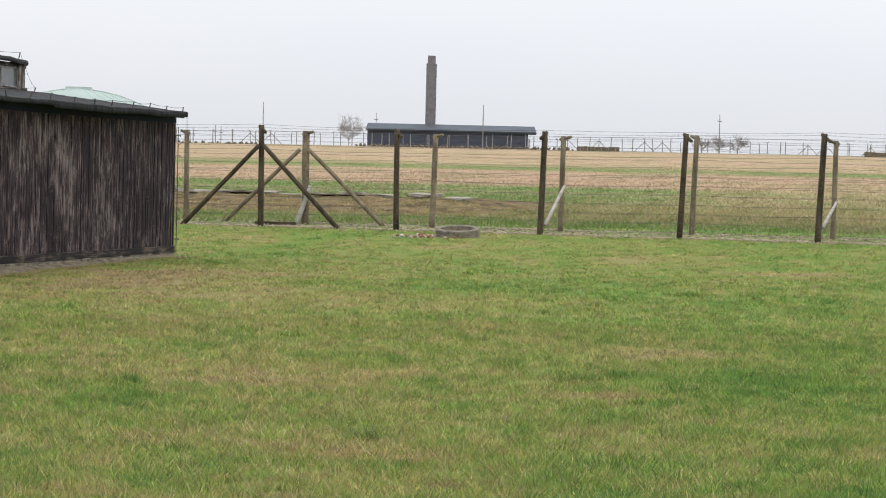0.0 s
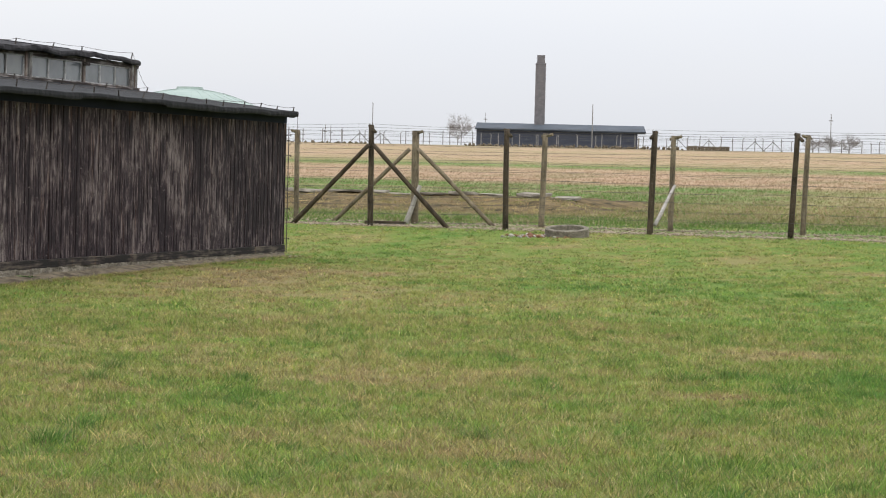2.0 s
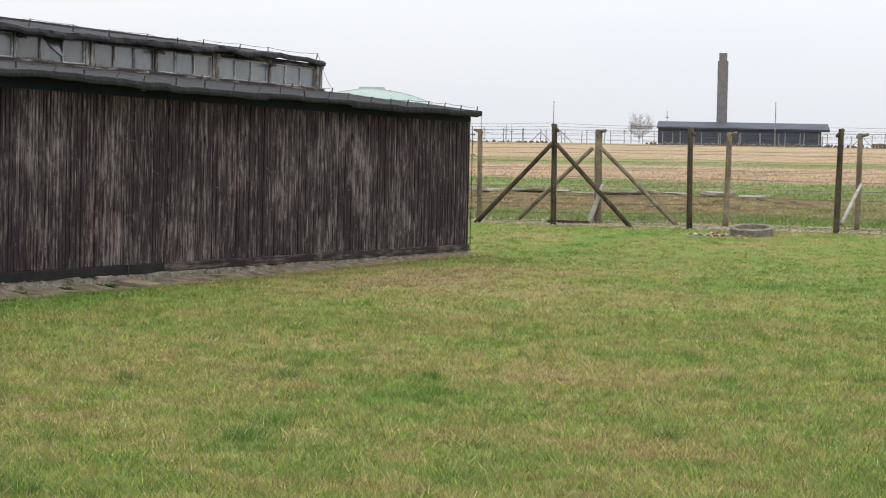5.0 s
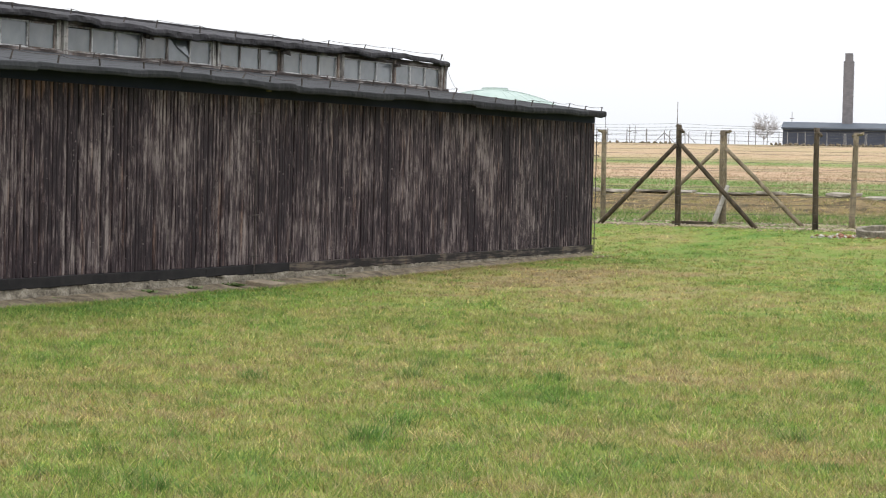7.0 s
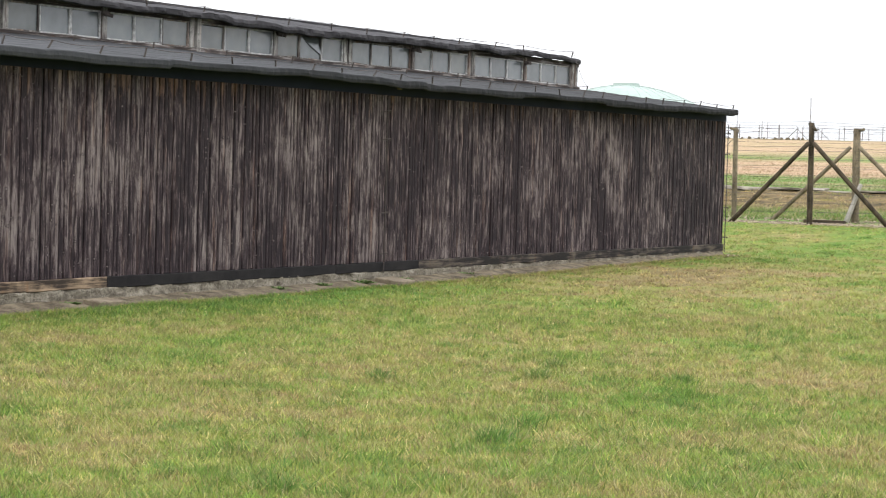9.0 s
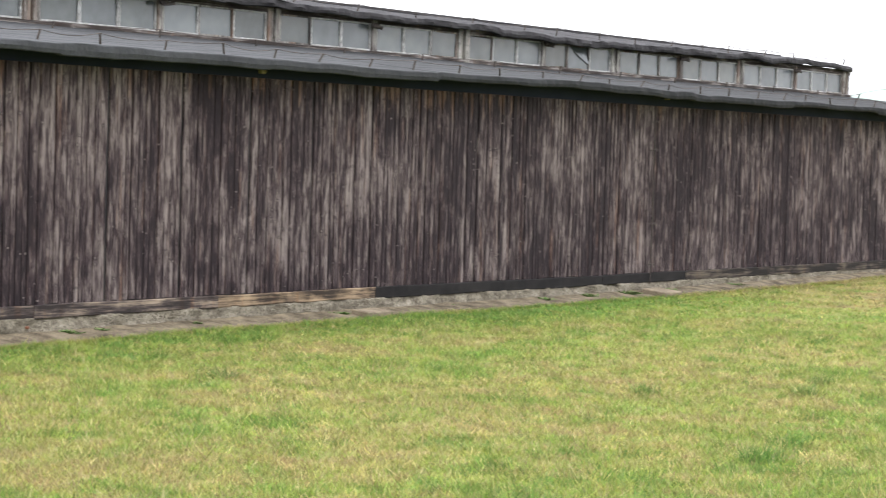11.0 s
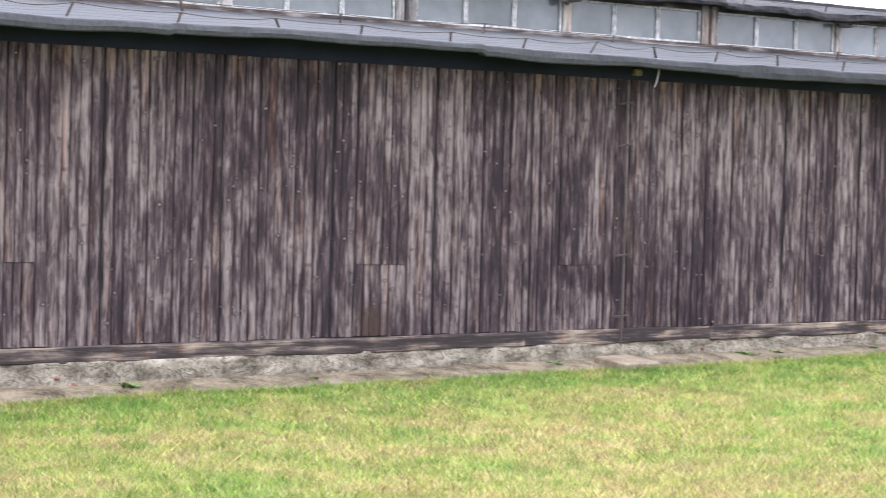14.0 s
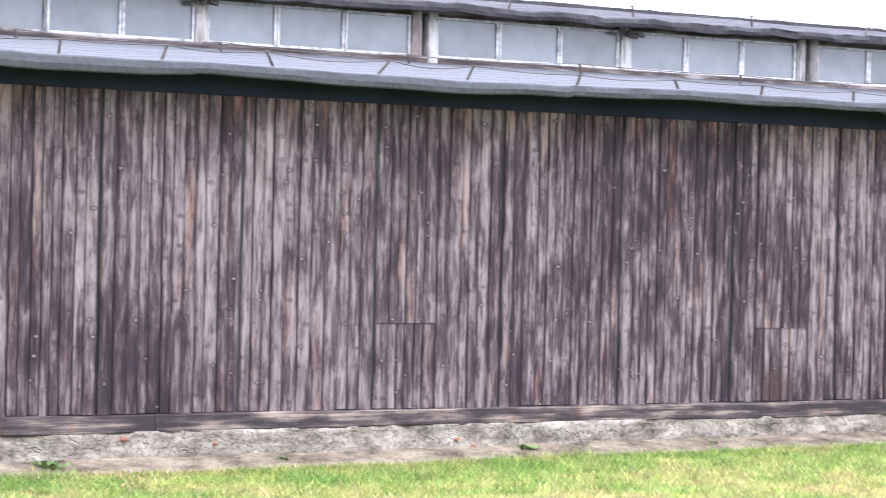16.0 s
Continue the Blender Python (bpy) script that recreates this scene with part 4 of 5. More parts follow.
mast(6.8, 425.0, 8.0, 0.12)
mast(49.3, 417.1, 7.0, 0.10, True)


def low_wall(x0, x1, y, h, n, seed, material, label):
    """A low uneven wall of rubble."""
    rnd = random.Random(seed)
    bm = bmesh.new()
    for i in range(n):
        x = x0 + (x1 - x0) * (i + rnd.random()) / n
        yy = y + rnd.uniform(-0.5, 0.5)
        s = rnd.uniform(0.25, 0.6)
        z = crest_z(x, yy) + rnd.uniform(0, max(0.05, h - s))
        m = Matrix.LocRotScale((x, yy, z), Euler((rnd.random() * 3, rnd.random() * 3, rnd.random() * 3)), (s, s * 0.7, s * 0.5))
        bmesh.ops.create_icosphere(bm, subdivisions=1, radius=1.0, matrix=m)
    ob = part("rubble_wall", bm, material)
    tagged(ob, label, "rubble", kind="stuff")


low_wall(-16, 23, 416, 0.7, 90, 31, APRON, "pale heap of rubble stones along the crest")
low_wall(-50, -34, 418, 0.6, 26, 32, APRON, "low grey stones on the crest")


def slab_wall(x0, x1, y, h, material):
    bm = bmesh.new()
    n = 12
    for i in range(n):
        a, b = x0 + (x1 - x0) * i / n, x0 + (x1 - x0) * (i + 1) / n
        z = crest_z((a + b) / 2, y)
        box(bm, a, b - 0.05, y - 0.3, y + 0.3, z - 0.3, z + h * (0.85 + 0.3 * noise.noise((a, 1.0, 2.0))), 0.04)
    ob = part("concrete_wall", bm, material)
    tagged(ob, "low dark weathered concrete wall on the field", "wall")


slab_wall(23.4, 31.0, 412, 0.9, APRON)
slab_wall(71.0, 92.0, 392, 1.0, APRON)


def bare_tree(x, y, h, spread, seed, label, name="bare_tree", thick=0.16):
    rnd = random.Random(seed)
    z = crest_z(x, y)
    t = empty(name, pose(x, y, z), label, "tree" if name == "bare_tree" else "bush")
    trunk, twigs = bmesh.new(), bmesh.new()

    def grow(p, d, length, r, depth):
        q = p + d * length
        prism(trunk if depth < 2 else twigs, p, q, r, r * 0.66, 6 if depth < 2 else 3)
        if depth >= 5:
            return
        for i in range(rnd.choice((3, 3, 4)) if depth else 9):
            n = (d + Vector((rnd.gauss(0, spread * 0.6), rnd.gauss(0, spread * 0.6), rnd.gauss(0.12, 0.2)))).normalized()
            if not depth:                             # the limbs fan out evenly all round
                n = Vector((math.cos(i * 2.4) * spread * (0.3 + 0.26 * i), math.sin(i * 2.4) * spread * (0.3 + 0.26 * i), 1)).normalized()
            grow(p.lerp(q, rnd.uniform(0.55, 1.0)), n, length * rnd.uniform(0.66, 1.0), max(r * 0.55, 0.012), depth + 1)

    grow(Vector((0, 0, -0.2)), Vector((0, 0, 1)), h * 0.12, thick, 0)
    part("trunk", trunk, TWIG, t)
    part("twigs", twigs, TWIG, t)


bare_tree(-17.8, 424.6, 13.0, 0.80, 5, "bare leafless tree with a wide fan of fine twigs", "bare_tree", 0.07)
for i, (x, y, h) in enumerate(((46.6, 420, 7.6), (49.4, 421, 8.0), (52.8, 419, 8.0))):
    bare_tree(x, y, h, 0.8, 60 + i, "bare twiggy grey-brown bush on the crest", "bush", 0.05)

# ---- foundation ruin with a bare bank behind the fence ----
EDGE_S = -30.0


def bank_z(s, b):
    """A low terrace: it slopes up from the fence side to a broken concrete edge, and is level behind it."""
    x, y = CORNER.x + ALONG.x * s + INTO.x * b, CORNER.y + ALONG.y * s + INTO.y * b
    there = np.clip((b + 1.6 + 0.5 * np.sin(s * 1.1)) / 3.2, 0, 1)
    there = there * there * (3 - 2 * there)
    up = np.clip((-s - 22.6 + 0.4 * np.sin(b * 0.9)) / 7.0, 0, 1)
    rough = 0.035 * np.sin(x * 3.1) * np.sin(y * 2.7) + 0.03 * np.sin(b * 1.9 + s) * np.sin(s * 1.3)
    top = np.where(s > EDGE_S, 0.33 * up, 0.36 * np.clip((s + 40) / 10, 0, 1))
    return ground_z(x, y) + there * (top + rough * np.clip(up * 3, 0, 1)) - 0.05 * (1 - there) - 0.06 * (up <= 0) - 0.02


b_lines = np.linspace(-5, 29, 130)
s_lines = np.concatenate([np.linspace(-41, EDGE_S - 0.02, 20), np.linspace(EDGE_S + 0.02, -21.8, 50)])
B, S = np.meshgrid(b_lines, s_lines)
XX, YY = CORNER.x + ALONG.x * S + INTO.x * B, CORNER.y + ALONG.y * S + INTO.y * B
ZZ = bank_z(S, B)
nb, ns = len(b_lines), len(s_lines)
idx = (np.arange(ns - 1)[:, None] * nb + np.arange(nb - 1)[None]).ravel()
tri = np.concatenate([np.stack([idx, idx + 1, idx + nb + 1], -1), np.stack([idx, idx + nb + 1, idx + nb], -1)])
bank = part("soil_bank", arrays_mesh("soil_bank", np.stack([XX, YY, ZZ], -1).reshape(-1, 3), tri, BANKSOIL), BANKSOIL)
tagged(bank, "bare brown earth bank with dead grass", "bank", kind="structure")

ruin = empty("foundation_ruin", Matrix.Translation(fence_point(5, EDGE_S, 0.9)), "broken pale concrete foundation edge on the earth bank", "foundation")
rnd = random.Random(77)
b = 26.0
while b > 1.6:
    w = rnd.uniform(0.5, 2.4 if b > 6 else 1.0)
    p = fence_point(b - w / 2, EDGE_S - 0.15 + rnd.uniform(-0.10, 0.10), 0)
    zz = float(bank_z(np.float64(EDGE_S - 0.3), np.float64(b - w / 2))) + 0.01
    bm = bmesh.new()
    box(bm, -w / 2, w / 2, -0.36, 0.36, -0.02, 0.06 + rnd.uniform(-0.02, 0.03), 0.015)
    bmesh.ops.subdivide_edges(bm, edges=bm.edges[:], cuts=2)
    for v in bm.verts:
        v.co += Vector((0, 0.18 * noise.noise(v.co * 3 + Vector((b, 0, 0))), 0.035 * noise.noise(v.co * 2 + Vector((0, b, 0)))))
    ob = part("slab", bm, EDGE, ruin)
    ob.location = Vector((p.x, p.y, zz)) - ruin.location
    ob.rotation_euler = (rnd.gauss(0, 0.04), rnd.gauss(0, 0.02), radians(WALL_TURN + 90) + rnd.gauss(0, 0.05))
    b -= w + (rnd.uniform(0.0, 0.2) if rnd.random() < 0.85 else rnd.uniform(0.3, 0.9))

# ---- concrete well ring, rubble and gravel along the fence ----
RING = Vector((0.34, 54.85, 0))
RING.z = float(ground_z(RING.x, RING.y))
bm = bmesh.new()
prof = [(0.40, -0.15), (0.40, 0.165), (0.415, 0.18), (0.505, 0.18), (0.525, 0.16), (0.525, -0.15)]
rings = []
for i in range(48):
    t = 2 * math.pi * i / 48
    chip = 0.02 * max(0, noise.noise((math.cos(t) * 2.2, math.sin(t) * 2.2, 4.0)))
    rings.append([bm.verts.new((r * math.cos(t), r * math.sin(t), z - (chip if z > 0.15 else 0) + 0.006 * noise.noise((r * 9, t * 3, z)))) for r, z in prof])
for i in range(48):
    u, v = rings[i], rings[(i + 1) % 48]
    for k in range(6):
        bm.faces.new((u[k], u[(k + 1) % 6], v[(k + 1) % 6], v[k]))
ring = part("well_ring", bm, CONCRETE, smooth=False)
ring.matrix_world = pose(RING.x, RING.y, RING.z + 0.03, 7.5, -1.5, 0)
tagged(ring, "mossy grey concrete well ring sunk in the grass", "well ring")


def scatter(name, n, place, size, material, label, category, seed, flat=0.6):
    """Loose broken stones, as one heap."""
    r = np.random.default_rng(seed)
    octa = np.array([(1, 0, 0), (-1, 0, 0), (0, 1, 0), (0, -1, 0), (0, 0, 1), (0, 0, -1)], float)
    tri = np.array([(0, 2, 4), (2, 1, 4), (1, 3, 4), (3, 0, 4), (2, 0, 5), (1, 2, 5), (3, 1, 5), (0, 3, 5)])
    xy = place(r, n)
    sz = size[0] + (size[1] - size[0]) * r.random(n) ** 2
    ang = r.random(n) * 6.3
    v = octa[None] * (1 + 0.35 * r.standard_normal((n, 6, 1)) * 0.6) * sz[:, None, None] * np.array([1, 0.75, flat])
    c, s = np.cos(ang)[:, None], np.sin(ang)[:, None]
    x, y = v[..., 0] * c - v[..., 1] * s, v[..., 0] * s + v[..., 1] * c
    z = ground_z(xy[:, 0], xy[:, 1])
    v = np.stack([x + xy[:, :1], y + xy[:, 1:], v[..., 2] + z[:, None] + sz[:, None] * 0.25], -1)
    t = tri[None] + 6 * np.arange(n)[:, None, None]
    ob = part(name, arrays_mesh(name, v.reshape(-1, 3), t.reshape(-1, 3), material), material)
    return tagged(ob, label, category, kind="stuff")


def strip(s_mid, s_wide, b0, b1):
    def place(r, n):
        b, s = r.uniform(b0, b1, n), s_mid + r.normal(0, s_wide, n) + 0.25 * np.sin(r.uniform(b0, b1, n))
        return np.stack([CORNER.x + ALONG.x * s + INTO.x * b, CORNER.y + ALONG.y * s + INTO.y * b], -1)
    return place


scatter("gravel", 8500, strip(-12.3, 0.55, -22, 18), (0.015, 0.05), GRAVEL, "pale gravel strip along the fence foot", "gravel", 1)
scatter("gravel", 3600, strip(-15.0, 0.4, -22, 18), (0.015, 0.05), GRAVEL, "pale gravel strip under the rear fence row", "gravel", 2)
scatter("dead_leaves", 5000, strip(-13.4, 1.2, -22, 18), (0.015, 0.04), SOIL, "brown dead leaves and litter between the fences", "litter", 5, 0.3)


def round_spot(c, rad):
    def place(r, n):
        return np.stack([c[0] + r.normal(0, rad, n), c[1] + r.normal(0, rad * 0.8, n)], -1)
    return place


scatter("brick_rubble", 46, round_spot((-0.45, 54.6), 0.22), (0.04, 0.11), REDBRICK, "small heap of broken red bricks and stones", "rubble", 3)
scatter("stone_rubble", 40, round_spot((-0.5, 54.5), 0.32), (0.03, 0.10), STONE, "pale broken stones beside the well ring", "rubble", 4)
scatter("brick_rubble", 14, round_spot((0.25, 54.25), 0.12), (0.03, 0.07), REDBRICK, "crumbs of red brick before the well ring", "rubble", 6)


def stake(b0, s0, z0, b1, s1, z1, r, label):
    a, c = fence_point(b0, s0, z0), fence_point(b1, s1, z1)
    ob = bar_between("stake", Vector((0, 0, 0)), c - a, r, r * 0.7, GREYPALE, None, 7, b0)
    ob.location = a
    tagged(ob, label, "stake")


GREYPALE = plain_material("bleached_wood", (0.19, 0.175, 0.15), (0.36, 0.34, 0.31), 4.0, 0.9, 0.2, (1, 1, 0.4), 0.5, 0.01)
stake(-5.25, -11.85, 0.62, -5.20, -14.5, 1.58, 0.055, "bleached split stake slanting between two fence posts")
stake(-12.0, -11.85, 0.75, -12.1, -14.5, 1.35, 0.05, "bleached split stake slanting between two fence posts")
stake(1.95, -14.35, 0.36, 1.60, -14.45, 1.42, 0.075, "bleached split stake leaning on a fence post")
bm = bmesh.new()
box(bm, -0.55, 0.55, -0.07, 0.07, 0, 0.09, 0.01)
beam = part("beam", bm, POSTWOOD)
p = fence_point(2.2, -13.4, 0)
beam.matrix_world = pose(p.x, p.y, float(ground_z(p.x, p.y)) - 0.005, 0, 0, -14)
tagged(beam, "dark square timber lying on the gravel", "beam")

# ---- lightning conductor: rods and wire on the roofs, down conductors on the wall ----
def rods(y, z_of, s_list, h, seed, lean):
    rnd = random.Random(seed)
    tops = []
    for s in s_list:
        bm = bmesh.new()
        t = rnd.gauss(0, lean)
        a = Vector((-s, y, z_of(s) - 0.02))
        b = a + Vector((t, -0.02, h * rnd.uniform(0.85, 1.15)))
        prism(bm, a, b, 0.013, 0.012, 5)
        prism(bm, b - Vector((0.02, 0, 0.005)), b + Vector((0.02, 0, 0)), 0.008, 0.008, 5)
        part("roof_rod", bm, IRON, barrack)
        tops.append(b)
    bm = bmesh.new()
    for a, b in zip(tops, tops[1:]):
        prev = a
        sag = rnd.uniform(0.01, 0.05)
        for i in range(1, 7):
            f = i / 6
            q = a.lerp(b, f) - Vector((0, 0, sag * 4 * f * (1 - f)))
            prism(bm, prev, q, 0.004, 0.004, 4)
            prev = q
    part("conductor_wire", bm, IRON, barrack)
    return tops


rnd = random.Random(9)
s, lst = 0.05, []
while s < 40.5:
    lst.append(s)
    s += rnd.uniform(0.80, 1.08)
rods(-0.20, lambda s: EAVE_Z + 0.02, lst, 0.11, 4, 0.05)
low_tops = rods(2.5, lambda s: EAVE_Z + 0.31, [1.2 + 1.9 * i for i in range(20)], 0.12, 14, 0.02)
up_tops = rods(CL - 0.05, lambda s: 3.87 + 0.07 * max(0.0, min(1.0, 1 - (s - 3) / 5)), [0.3, 2.6, 3.9, 5.4, 6.4, 7.6, 8.9, 10.1, 11.5, 12.5] + [14.0 + 1.5 * i for i in range(18)], 0.12, 6, 0.03)
bm = bmesh.new()
prev = up_tops[0]
for i in range(1, 13):
    f = i / 12
    q = up_tops[0].lerp(low_tops[0], f) + Vector((0.10 * math.sin(f * math.pi), 0, -0.18 * math.sin(f * math.pi)))
    prism(bm, prev, q, 0.004, 0.004, 4)
    prev = q
part("hanging_wire", bm, IRON, barrack)
bm = bmesh.new()
prism(bm, (0.17, -0.22, 2.86), (0.20, -0.22, 2.40), 0.005, 0.005, 4)
prism(bm, (0.20, -0.22, 2.40), (0.18, -0.02, 2.20), 0.005, 0.005, 4)
part("hanging_wire", bm, IRON, barrack)

for s in (28.07, 14.05, -0.06):
    cond = new("down_conductor")
    cond.parent = barrack
    tagged(cond, "thin iron down conductor with stand-off clamps")
    x = -s if s > 0 else 0.20
    y = -0.055 if s > 0 else -0.03
    bm = bmesh.new()
    prism(bm, (x, y, 0.05), (x + 0.01, y, 1.2), 0.009, 0.009, 6)
    prism(bm, (x + 0.01, y, 1.2), (x, y, 2.60), 0.009, 0.009, 6)
    part("rod", bm, IRON, cond)
    for z in (0.35, 0.95, 2.03, 2.44):
        bm = bmesh.new()
        prism(bm, (x - (0.05 if s > 0 else 0.12), y + 0.05, z - 0.02), (x + 0.05, y - 0.03, z), 0.011, 0.009, 5)
        prism(bm, (x + 0.05, y - 0.03, z), (x + 0.07, y - 0.02, z - 0.03), 0.009, 0.008, 5)
        part("clamp", bm, IRON, cond)
    if s > 0:
        bm = bmesh.new()
        box(bm, x - 0.09, x + 0.05, -0.012, 0.03, 0.216, 2.66)
        part("cover_board", bm, BOARD, cond)
for s, z in ((23.22, 2.75), (13.67, 2.80), (27.93, 2.74)):
    bm = bmesh.new()
    box(bm, -s - 0.05, -s + 0.05, -0.07, 0.0, z - 0.035, z + 0.03, 0.015)
    part("block", bm, SLAB, barrack, "small pale block under the eaves")
bm = bmesh.new()
for i in range(6):
    f, g = i / 6, (i + 1) / 6
    prism(bm, (-27.93 + 0.03 * math.sin(f * 3), -0.33 + 0.05 * f, 2.87 - 0.28 * f), (-27.93 + 0.03 * math.sin(g * 3), -0.33 + 0.05 * g, 2.87 - 0.28 * g), 0.007, 0.007, 5)
part("hanging_wire", bm, MAST, barrack)

# concrete splash slab below a down conductor, weeds and brick crumbs at the plinth
for s, wide, deep, tilt in ((28.25, 0.5, 0.42, 4), (14.2, 0.55, 0.4, 3), (21.4, 0.5, 0.25, 2)):
    p = world_at(s, -0.34)
    bm = bmesh.new()
    box(bm, -wide / 2, wide / 2, -deep / 2, deep / 2, -0.05, 0.05, 0.012)
    ob = part("splash_slab", bm, SLAB)
    ob.matrix_world = pose(p.x, p.y, float(ground_z(p.x, p.y)) + 0.045, 0, 0, WALL_TURN) @ pose(0, 0, 0, 6, 0, tilt)
    tagged(ob, "pale flat concrete splash slab lying on the apron", "slab")

rnd = random.Random(41)
for s, off, size in ((33.75, -0.10, 0.20), (37.9, -0.16, 0.24), (36.7, -0.1, 0.10), (36.0, -0.2, 0.09), (29.0, -0.1, 0.14), (26.4, -0.15, 0.18), (25.9, -0.12, 0.15), (24.4, -0.15, 0.12), (21.8, -0.2, 0.14), (17.2, -0.15, 0.2),
                     (16.0, -0.15, 0.2), (14.9, -0.2, 0.22), (13.6, -0.15, 0.16), (11.5, -0.15, 0.18), (19.3, -0.1, 0.1), (31.9, -0.2, 0.08)):
    p = world_at(s, off)
    bm = bmesh.new()
    root = bm.verts.new((0, 0, -0.02))
    for i in range(90):
        a, l = rnd.uniform(0, 6.3), size * rnd.uniform(0.2, 0.65)
        c = Vector((rnd.gauss(0, size * 0.35), rnd.gauss(0, size * 0.18), 0))
        d = Vector((math.cos(a), math.sin(a), rnd.uniform(0.3, 1.1))).normalized() * l * 0.55
        w = Vector((-math.sin(a), math.cos(a), 0)) * l * 0.14
        v = [bm.verts.new(q) for q in (c + d * 0.5 + w, c + d, c + d * 0.5 - w)]
        bm.faces.new((root, v[0], v[1], v[2]))
    ob = part("weed", bm, WEED)
    ob.location = (p.x, p.y, float(ground_z(p.x, p.y)) + 0.055)
    tagged(ob, "small green weed clump growing at the plinth", "weed", "weeds at the plinth")
for s, off, z, sz in ((37.25, -0.040, 0.03, 0.040), (36.5, -0.040, -0.02, 0.026), (34.2, -0.045, -0.10, 0.032), (34.35, -0.040, -0.04, 0.025), (26.9, -0.040, -0.01, 0.03)):
    bm = bmesh.new()
    bmesh.ops.create_icosphere(bm, subdivisions=1, radius=sz, matrix=Matrix.Diagonal((1.1, 0.5, 0.6, 1)) @ Matrix.Rotation(s, 4, "X"))
    ob = part("brick_fragment", bm, REDBRICK, barrack, "orange brick fragment set in the plinth")
    ob.location = (-s, off, z)

# ---- grass ----
def blades(name, n, place, height, width, seed, label, material=None, each=1, rad=0.0, fresh=0.0, level=ground_z):
    """Grass blades as single slivers in one mesh; those of one clump share its age, size and lean."""
    r = np.random.default_rng(seed)
    mid = place(r, n)
    m = len(mid)
    grown = np.clip(lush(mid[:, 0], mid[:, 1]) + r.normal(0, 0.16, m) + fresh, 0, 1)
    age = np.clip(r.normal(0.48, 0.30, m), 0, 1)
    size = r.uniform(0.55, 1.45, m) * (0.72 + 0.45 * grown)
    bow = r.normal(0, 0.45, (m, 2))
    pick = np.repeat(np.arange(m), each)
    n = m * each
    xy = mid[pick] + r.normal(0, 1, (n, 2)) * (rad * r.uniform(0.6, 1.5, m))[pick][:, None]
    z = level(xy[:, 0], xy[:, 1]) - 0.004
    ang = r.random(n) * 2 * np.pi
    h = (height[0] + (height[1] - height[0]) * r.random(n) ** 1.5) * (size[pick] if each > 1 else 1.0)
    w = width[0] + (width[1] - width[0]) * r.random(n)
    lean = (bow[pick] + r.normal(0, 0.55, (n, 2))) * h[:, None]
    base = np.stack([xy[:, 0], xy[:, 1], z], -1)
    side = np.stack([np.cos(ang) * w / 2, np.sin(ang) * w / 2, np.zeros(n)], -1)
    tip = base + np.stack([lean[:, 0], lean[:, 1], h], -1)
    v = np.stack([base - side, base + side, tip], 1).reshape(-1, 3)
    ob = part(name, arrays_mesh(name, v, np.arange(3 * n).reshape(-1, 3), material or BLADE), material or BLADE)
    set_field(ob.data, "lush", np.repeat(grown[pick], 3), "POINT")
    set_field(ob.data, "age", np.repeat(age[pick], 3), "POINT")
    return tagged(ob, label, "grass", kind="stuff")


def lawn_place(d0, d1, power):
    def place(r, n):
        u = r.random(n)
        d = (d0 ** power + u * (d1 ** power - d0 ** power)) ** (1 / power)
        a = np.radians(r.uniform(-13, 62, n))
        x, y = -np.sin(a) * d, np.cos(a) * d
        off = (x - CORNER.x) * INTO.x + (y - CORNER.y) * INTO.y
        s = (x - CORNER.x) * ALONG.x + (y - CORNER.y) * ALONG.y
        ok = ((off < (-0.46 - 0.10 * np.sin(s * 2.1) * np.sin(s * 0.7)) * np.clip(0.28 + s / 14, 0.1, 1)) | (s < -0.2)) & (s > -11.5)
        return np.stack([x[ok], y[ok]], -1)
    return place


blades("grass", 60000, lawn_place(10.5, 29, 0.8), (0.018, 0.072), (0.005, 0.010), 21, "short patchy lawn grass, green and straw-coloured", None, 24, 0.05)
blades("grass", 40000, lawn_place(26, 58, 0.8), (0.018, 0.070), (0.007, 0.016), 22, "short lawn grass reaching to the fence", None, 20, 0.07)


blades("grass", 75000, lawn_place(10.5, 34, 0.7), (0.03, 0.075), (0.006, 0.013), 29, "longer pale and green blades standing out of the lawn")


def tuft_place(count, each, rad):
    def place(r, n):
        c = lawn_place(11, 40, 1.0)(r, count)
        xy = np.repeat(c, each, 0)
        return xy + r.normal(0, 1, xy.shape) * (rad * r.uniform(0.5, 1.4, len(c)).repeat(each))[:, None]
    return place


blades("grass_tufts", 0, tuft_place(700, 60, 0.09), (0.04, 0.13), (0.005, 0.010), 23, "taller scattered grass tufts on the lawn")


def edge_place(r, n):
    s = r.uniform(0, 40.5, n)
    off = (-0.44 - 0.10 * np.sin(s * 2.1) * np.sin(s * 0.7)) * np.clip(0.28 + s / 14, 0.1, 1) - np.abs(r.normal(0, 0.08, n))
    return np.stack([CORNER.x + ALONG.x * s + INTO.x * off, CORNER.y + ALONG.y * s + INTO.y * off], -1)


blades("grass_edge", 30000, edge_place, (0.02, 0.07), (0.005, 0.010), 24, "longer grass fringe along the concrete apron")
blades("grass_edge", 1500, edge_place, (0.008, 0.030), (0.005, 0.012), 34, "flattened straw along the edge of the concrete apron", None, 16, 0.06, -0.6)


# dry grass and stalks on the near part of the field
def field_place(r, n):
    b = r.uniform(-24, 30, n)
    s = -15.6 - 24 * r.random(n) ** 1.4
    ok = ~((s < -22.3) & (b > -1.0))
    b, s = b[ok], s[ok]
    return np.stack([CORNER.x + ALONG.x * s + INTO.x * b, CORNER.y + ALONG.y * s + INTO.y * b], -1)


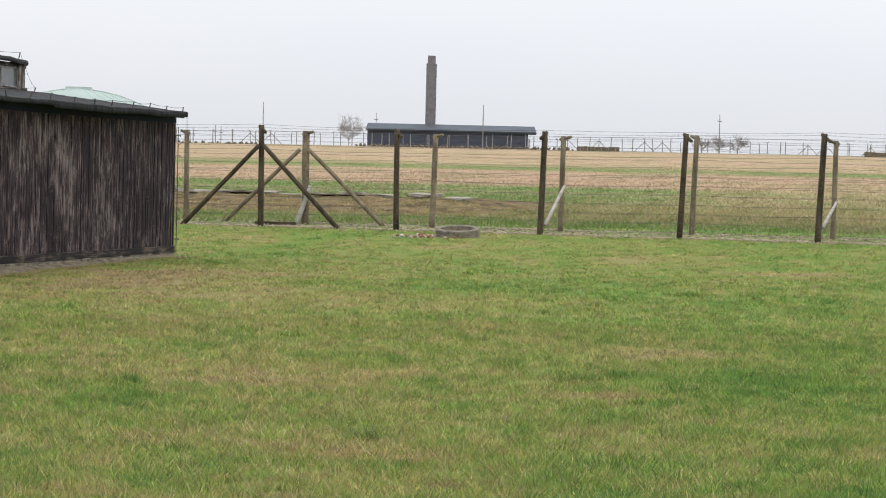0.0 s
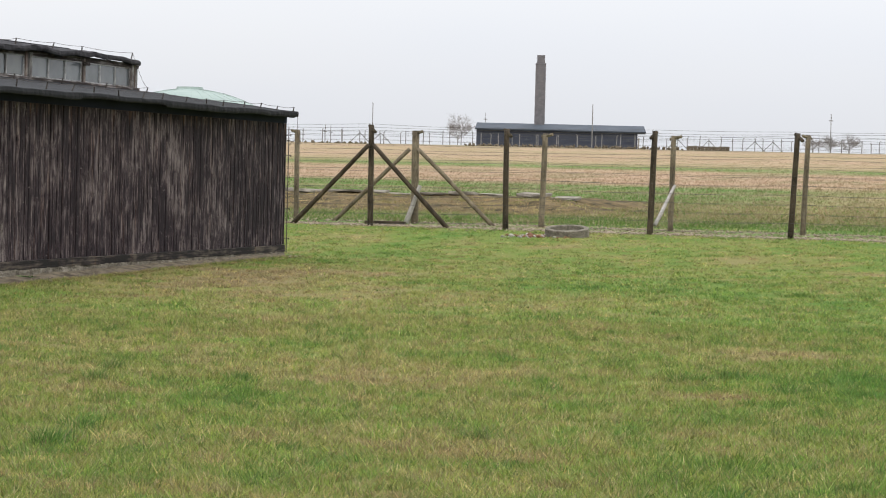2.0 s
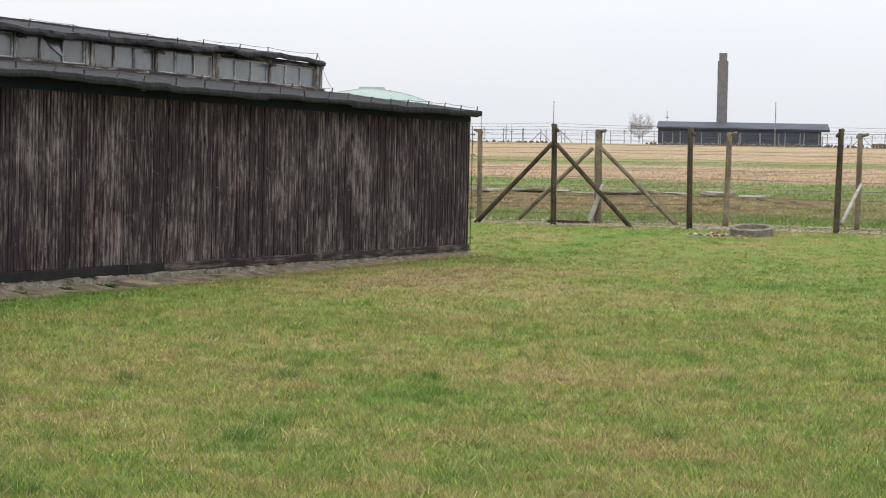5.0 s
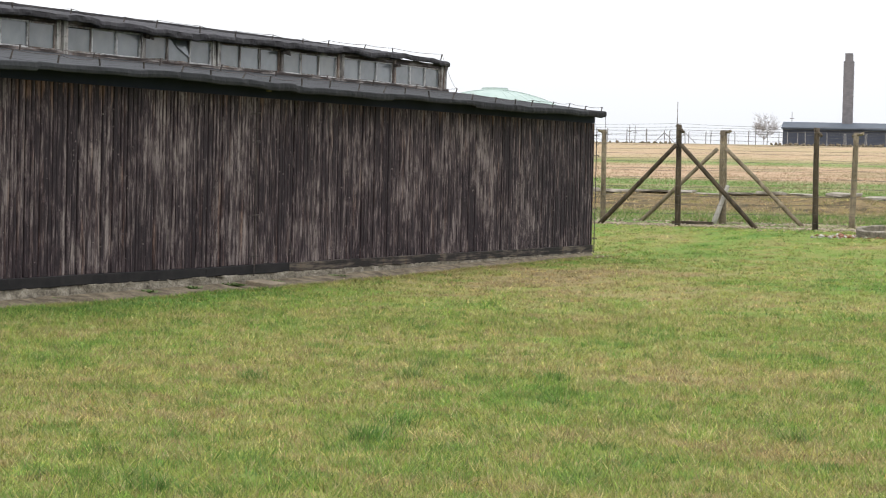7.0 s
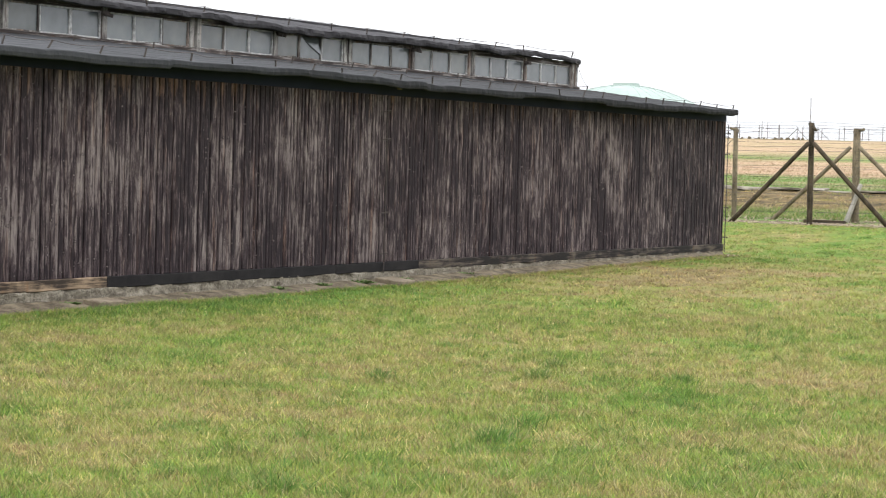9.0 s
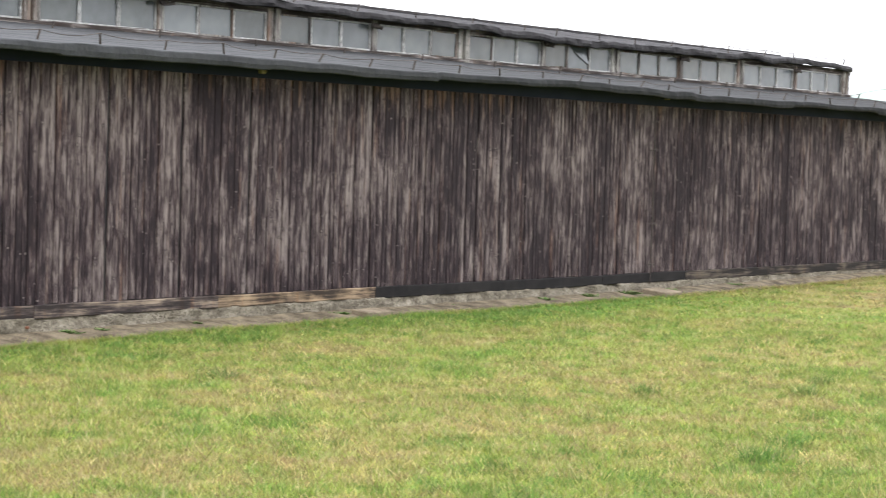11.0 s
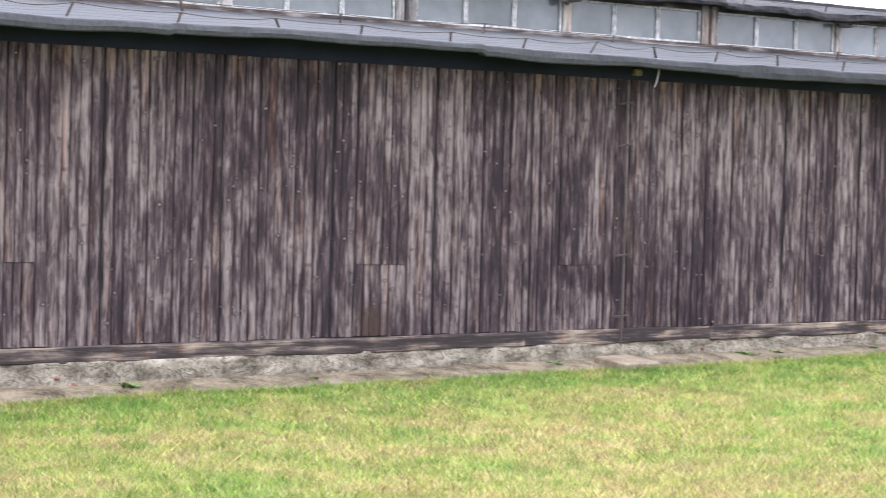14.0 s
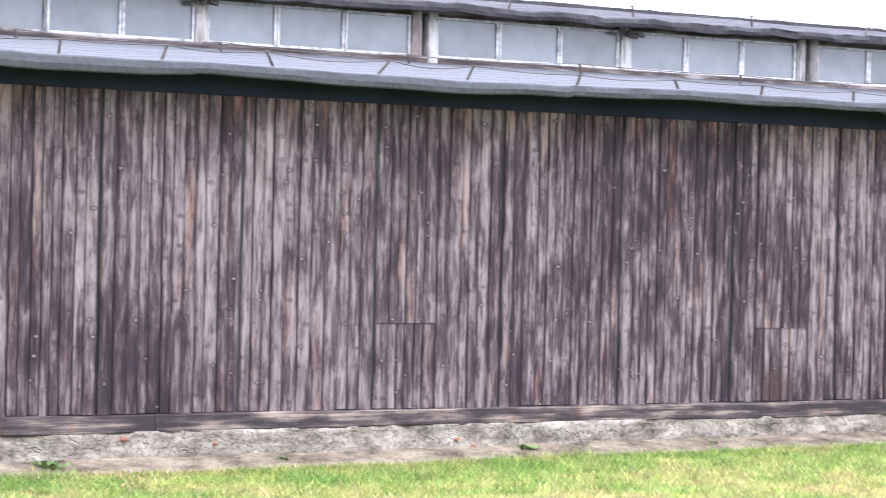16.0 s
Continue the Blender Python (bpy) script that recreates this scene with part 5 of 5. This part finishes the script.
blades("field_grass", 110000, field_place, (0.02, 0.10), (0.012, 0.026), 26, "sparse dry and green grass on the field behind the fence", None, 1, 0.0, 0.30)


def bank_place(r, n):
    b, s = r.uniform(-3.5, 28, n), r.uniform(-29.6, -22.4, n)
    return np.stack([CORNER.x + ALONG.x * s + INTO.x * b, CORNER.y + ALONG.y * s + INTO.y * b], -1)


def bank_level(x, y):
    return bank_z((x - CORNER.x) * ALONG.x + (y - CORNER.y) * ALONG.y, (x - CORNER.x) * INTO.x + (y - CORNER.y) * INTO.y)


blades("bank_grass", 1500, bank_place, (0.02, 0.11), (0.010, 0.022), 36, "dead tufts and moss on the bare earth bank", None, 22, 0.12, -0.28, bank_level)


# the larger dark tufts that stand out on the lawn
TUFTS = ((1.27, 21.41, 0.16), (1.72, 21.78, 0.12), (-0.52, 16.32, 0.14), (-3.35, 15.46, 0.13), (-3.35, 16.27, 0.13), (2.13, 20.41, 0.14), (-2.69, 20.07, 0.10), (-3.93, 19.8, 0.10), (-4.03, 12.6, 0.12),
         (-5.14, 19.03, 0.10), (-8.69, 18.1, 0.12), (-4.0, 20.92, 0.08), (-3.35, 15.21, 0.08))


def big_tuft_place(r, n):
    c = np.repeat(np.array(TUFTS), 230, 0)
    return c[:, :2] + r.normal(0, 1, (len(c), 2)) * c[:, 2:] * 0.6


blades("grass_tufts", 0, big_tuft_place, (0.05, 0.15), (0.005, 0.011), 27, "dark green dense grass tufts in the lawn", DEEP)


def stubble_place(r, n):
    u = r.random(n)
    d = 1 / (1 / 62 + u * (1 / 425 - 1 / 62))
    a = np.radians(r.uniform(-13, 16, n))
    return np.stack([-np.sin(a) * d, np.cos(a) * d], -1)


blades("stubble", 260000, stubble_place, (0.03, 0.13), (0.015, 0.045), 28, "dry stubble and dead stalks on the field", STUBBLE)


def plinth_litter(r, n):
    s, off = r.uniform(-0.6, 25, n), -0.04 - np.abs(r.normal(0, 0.14, n))
    return np.stack([CORNER.x + ALONG.x * s + INTO.x * off, CORNER.y + ALONG.y * s + INTO.y * off], -1)


scatter("dead_leaves", 3000, plinth_litter, (0.012, 0.035), SOIL, "brown dead leaves and crumbs blown against the plinth", "litter", 8, 0.4)
scatter("stone_rubble", 800, plinth_litter, (0.015, 0.05), GRAVEL, "pale stones fallen from the plinth", "rubble", 9)
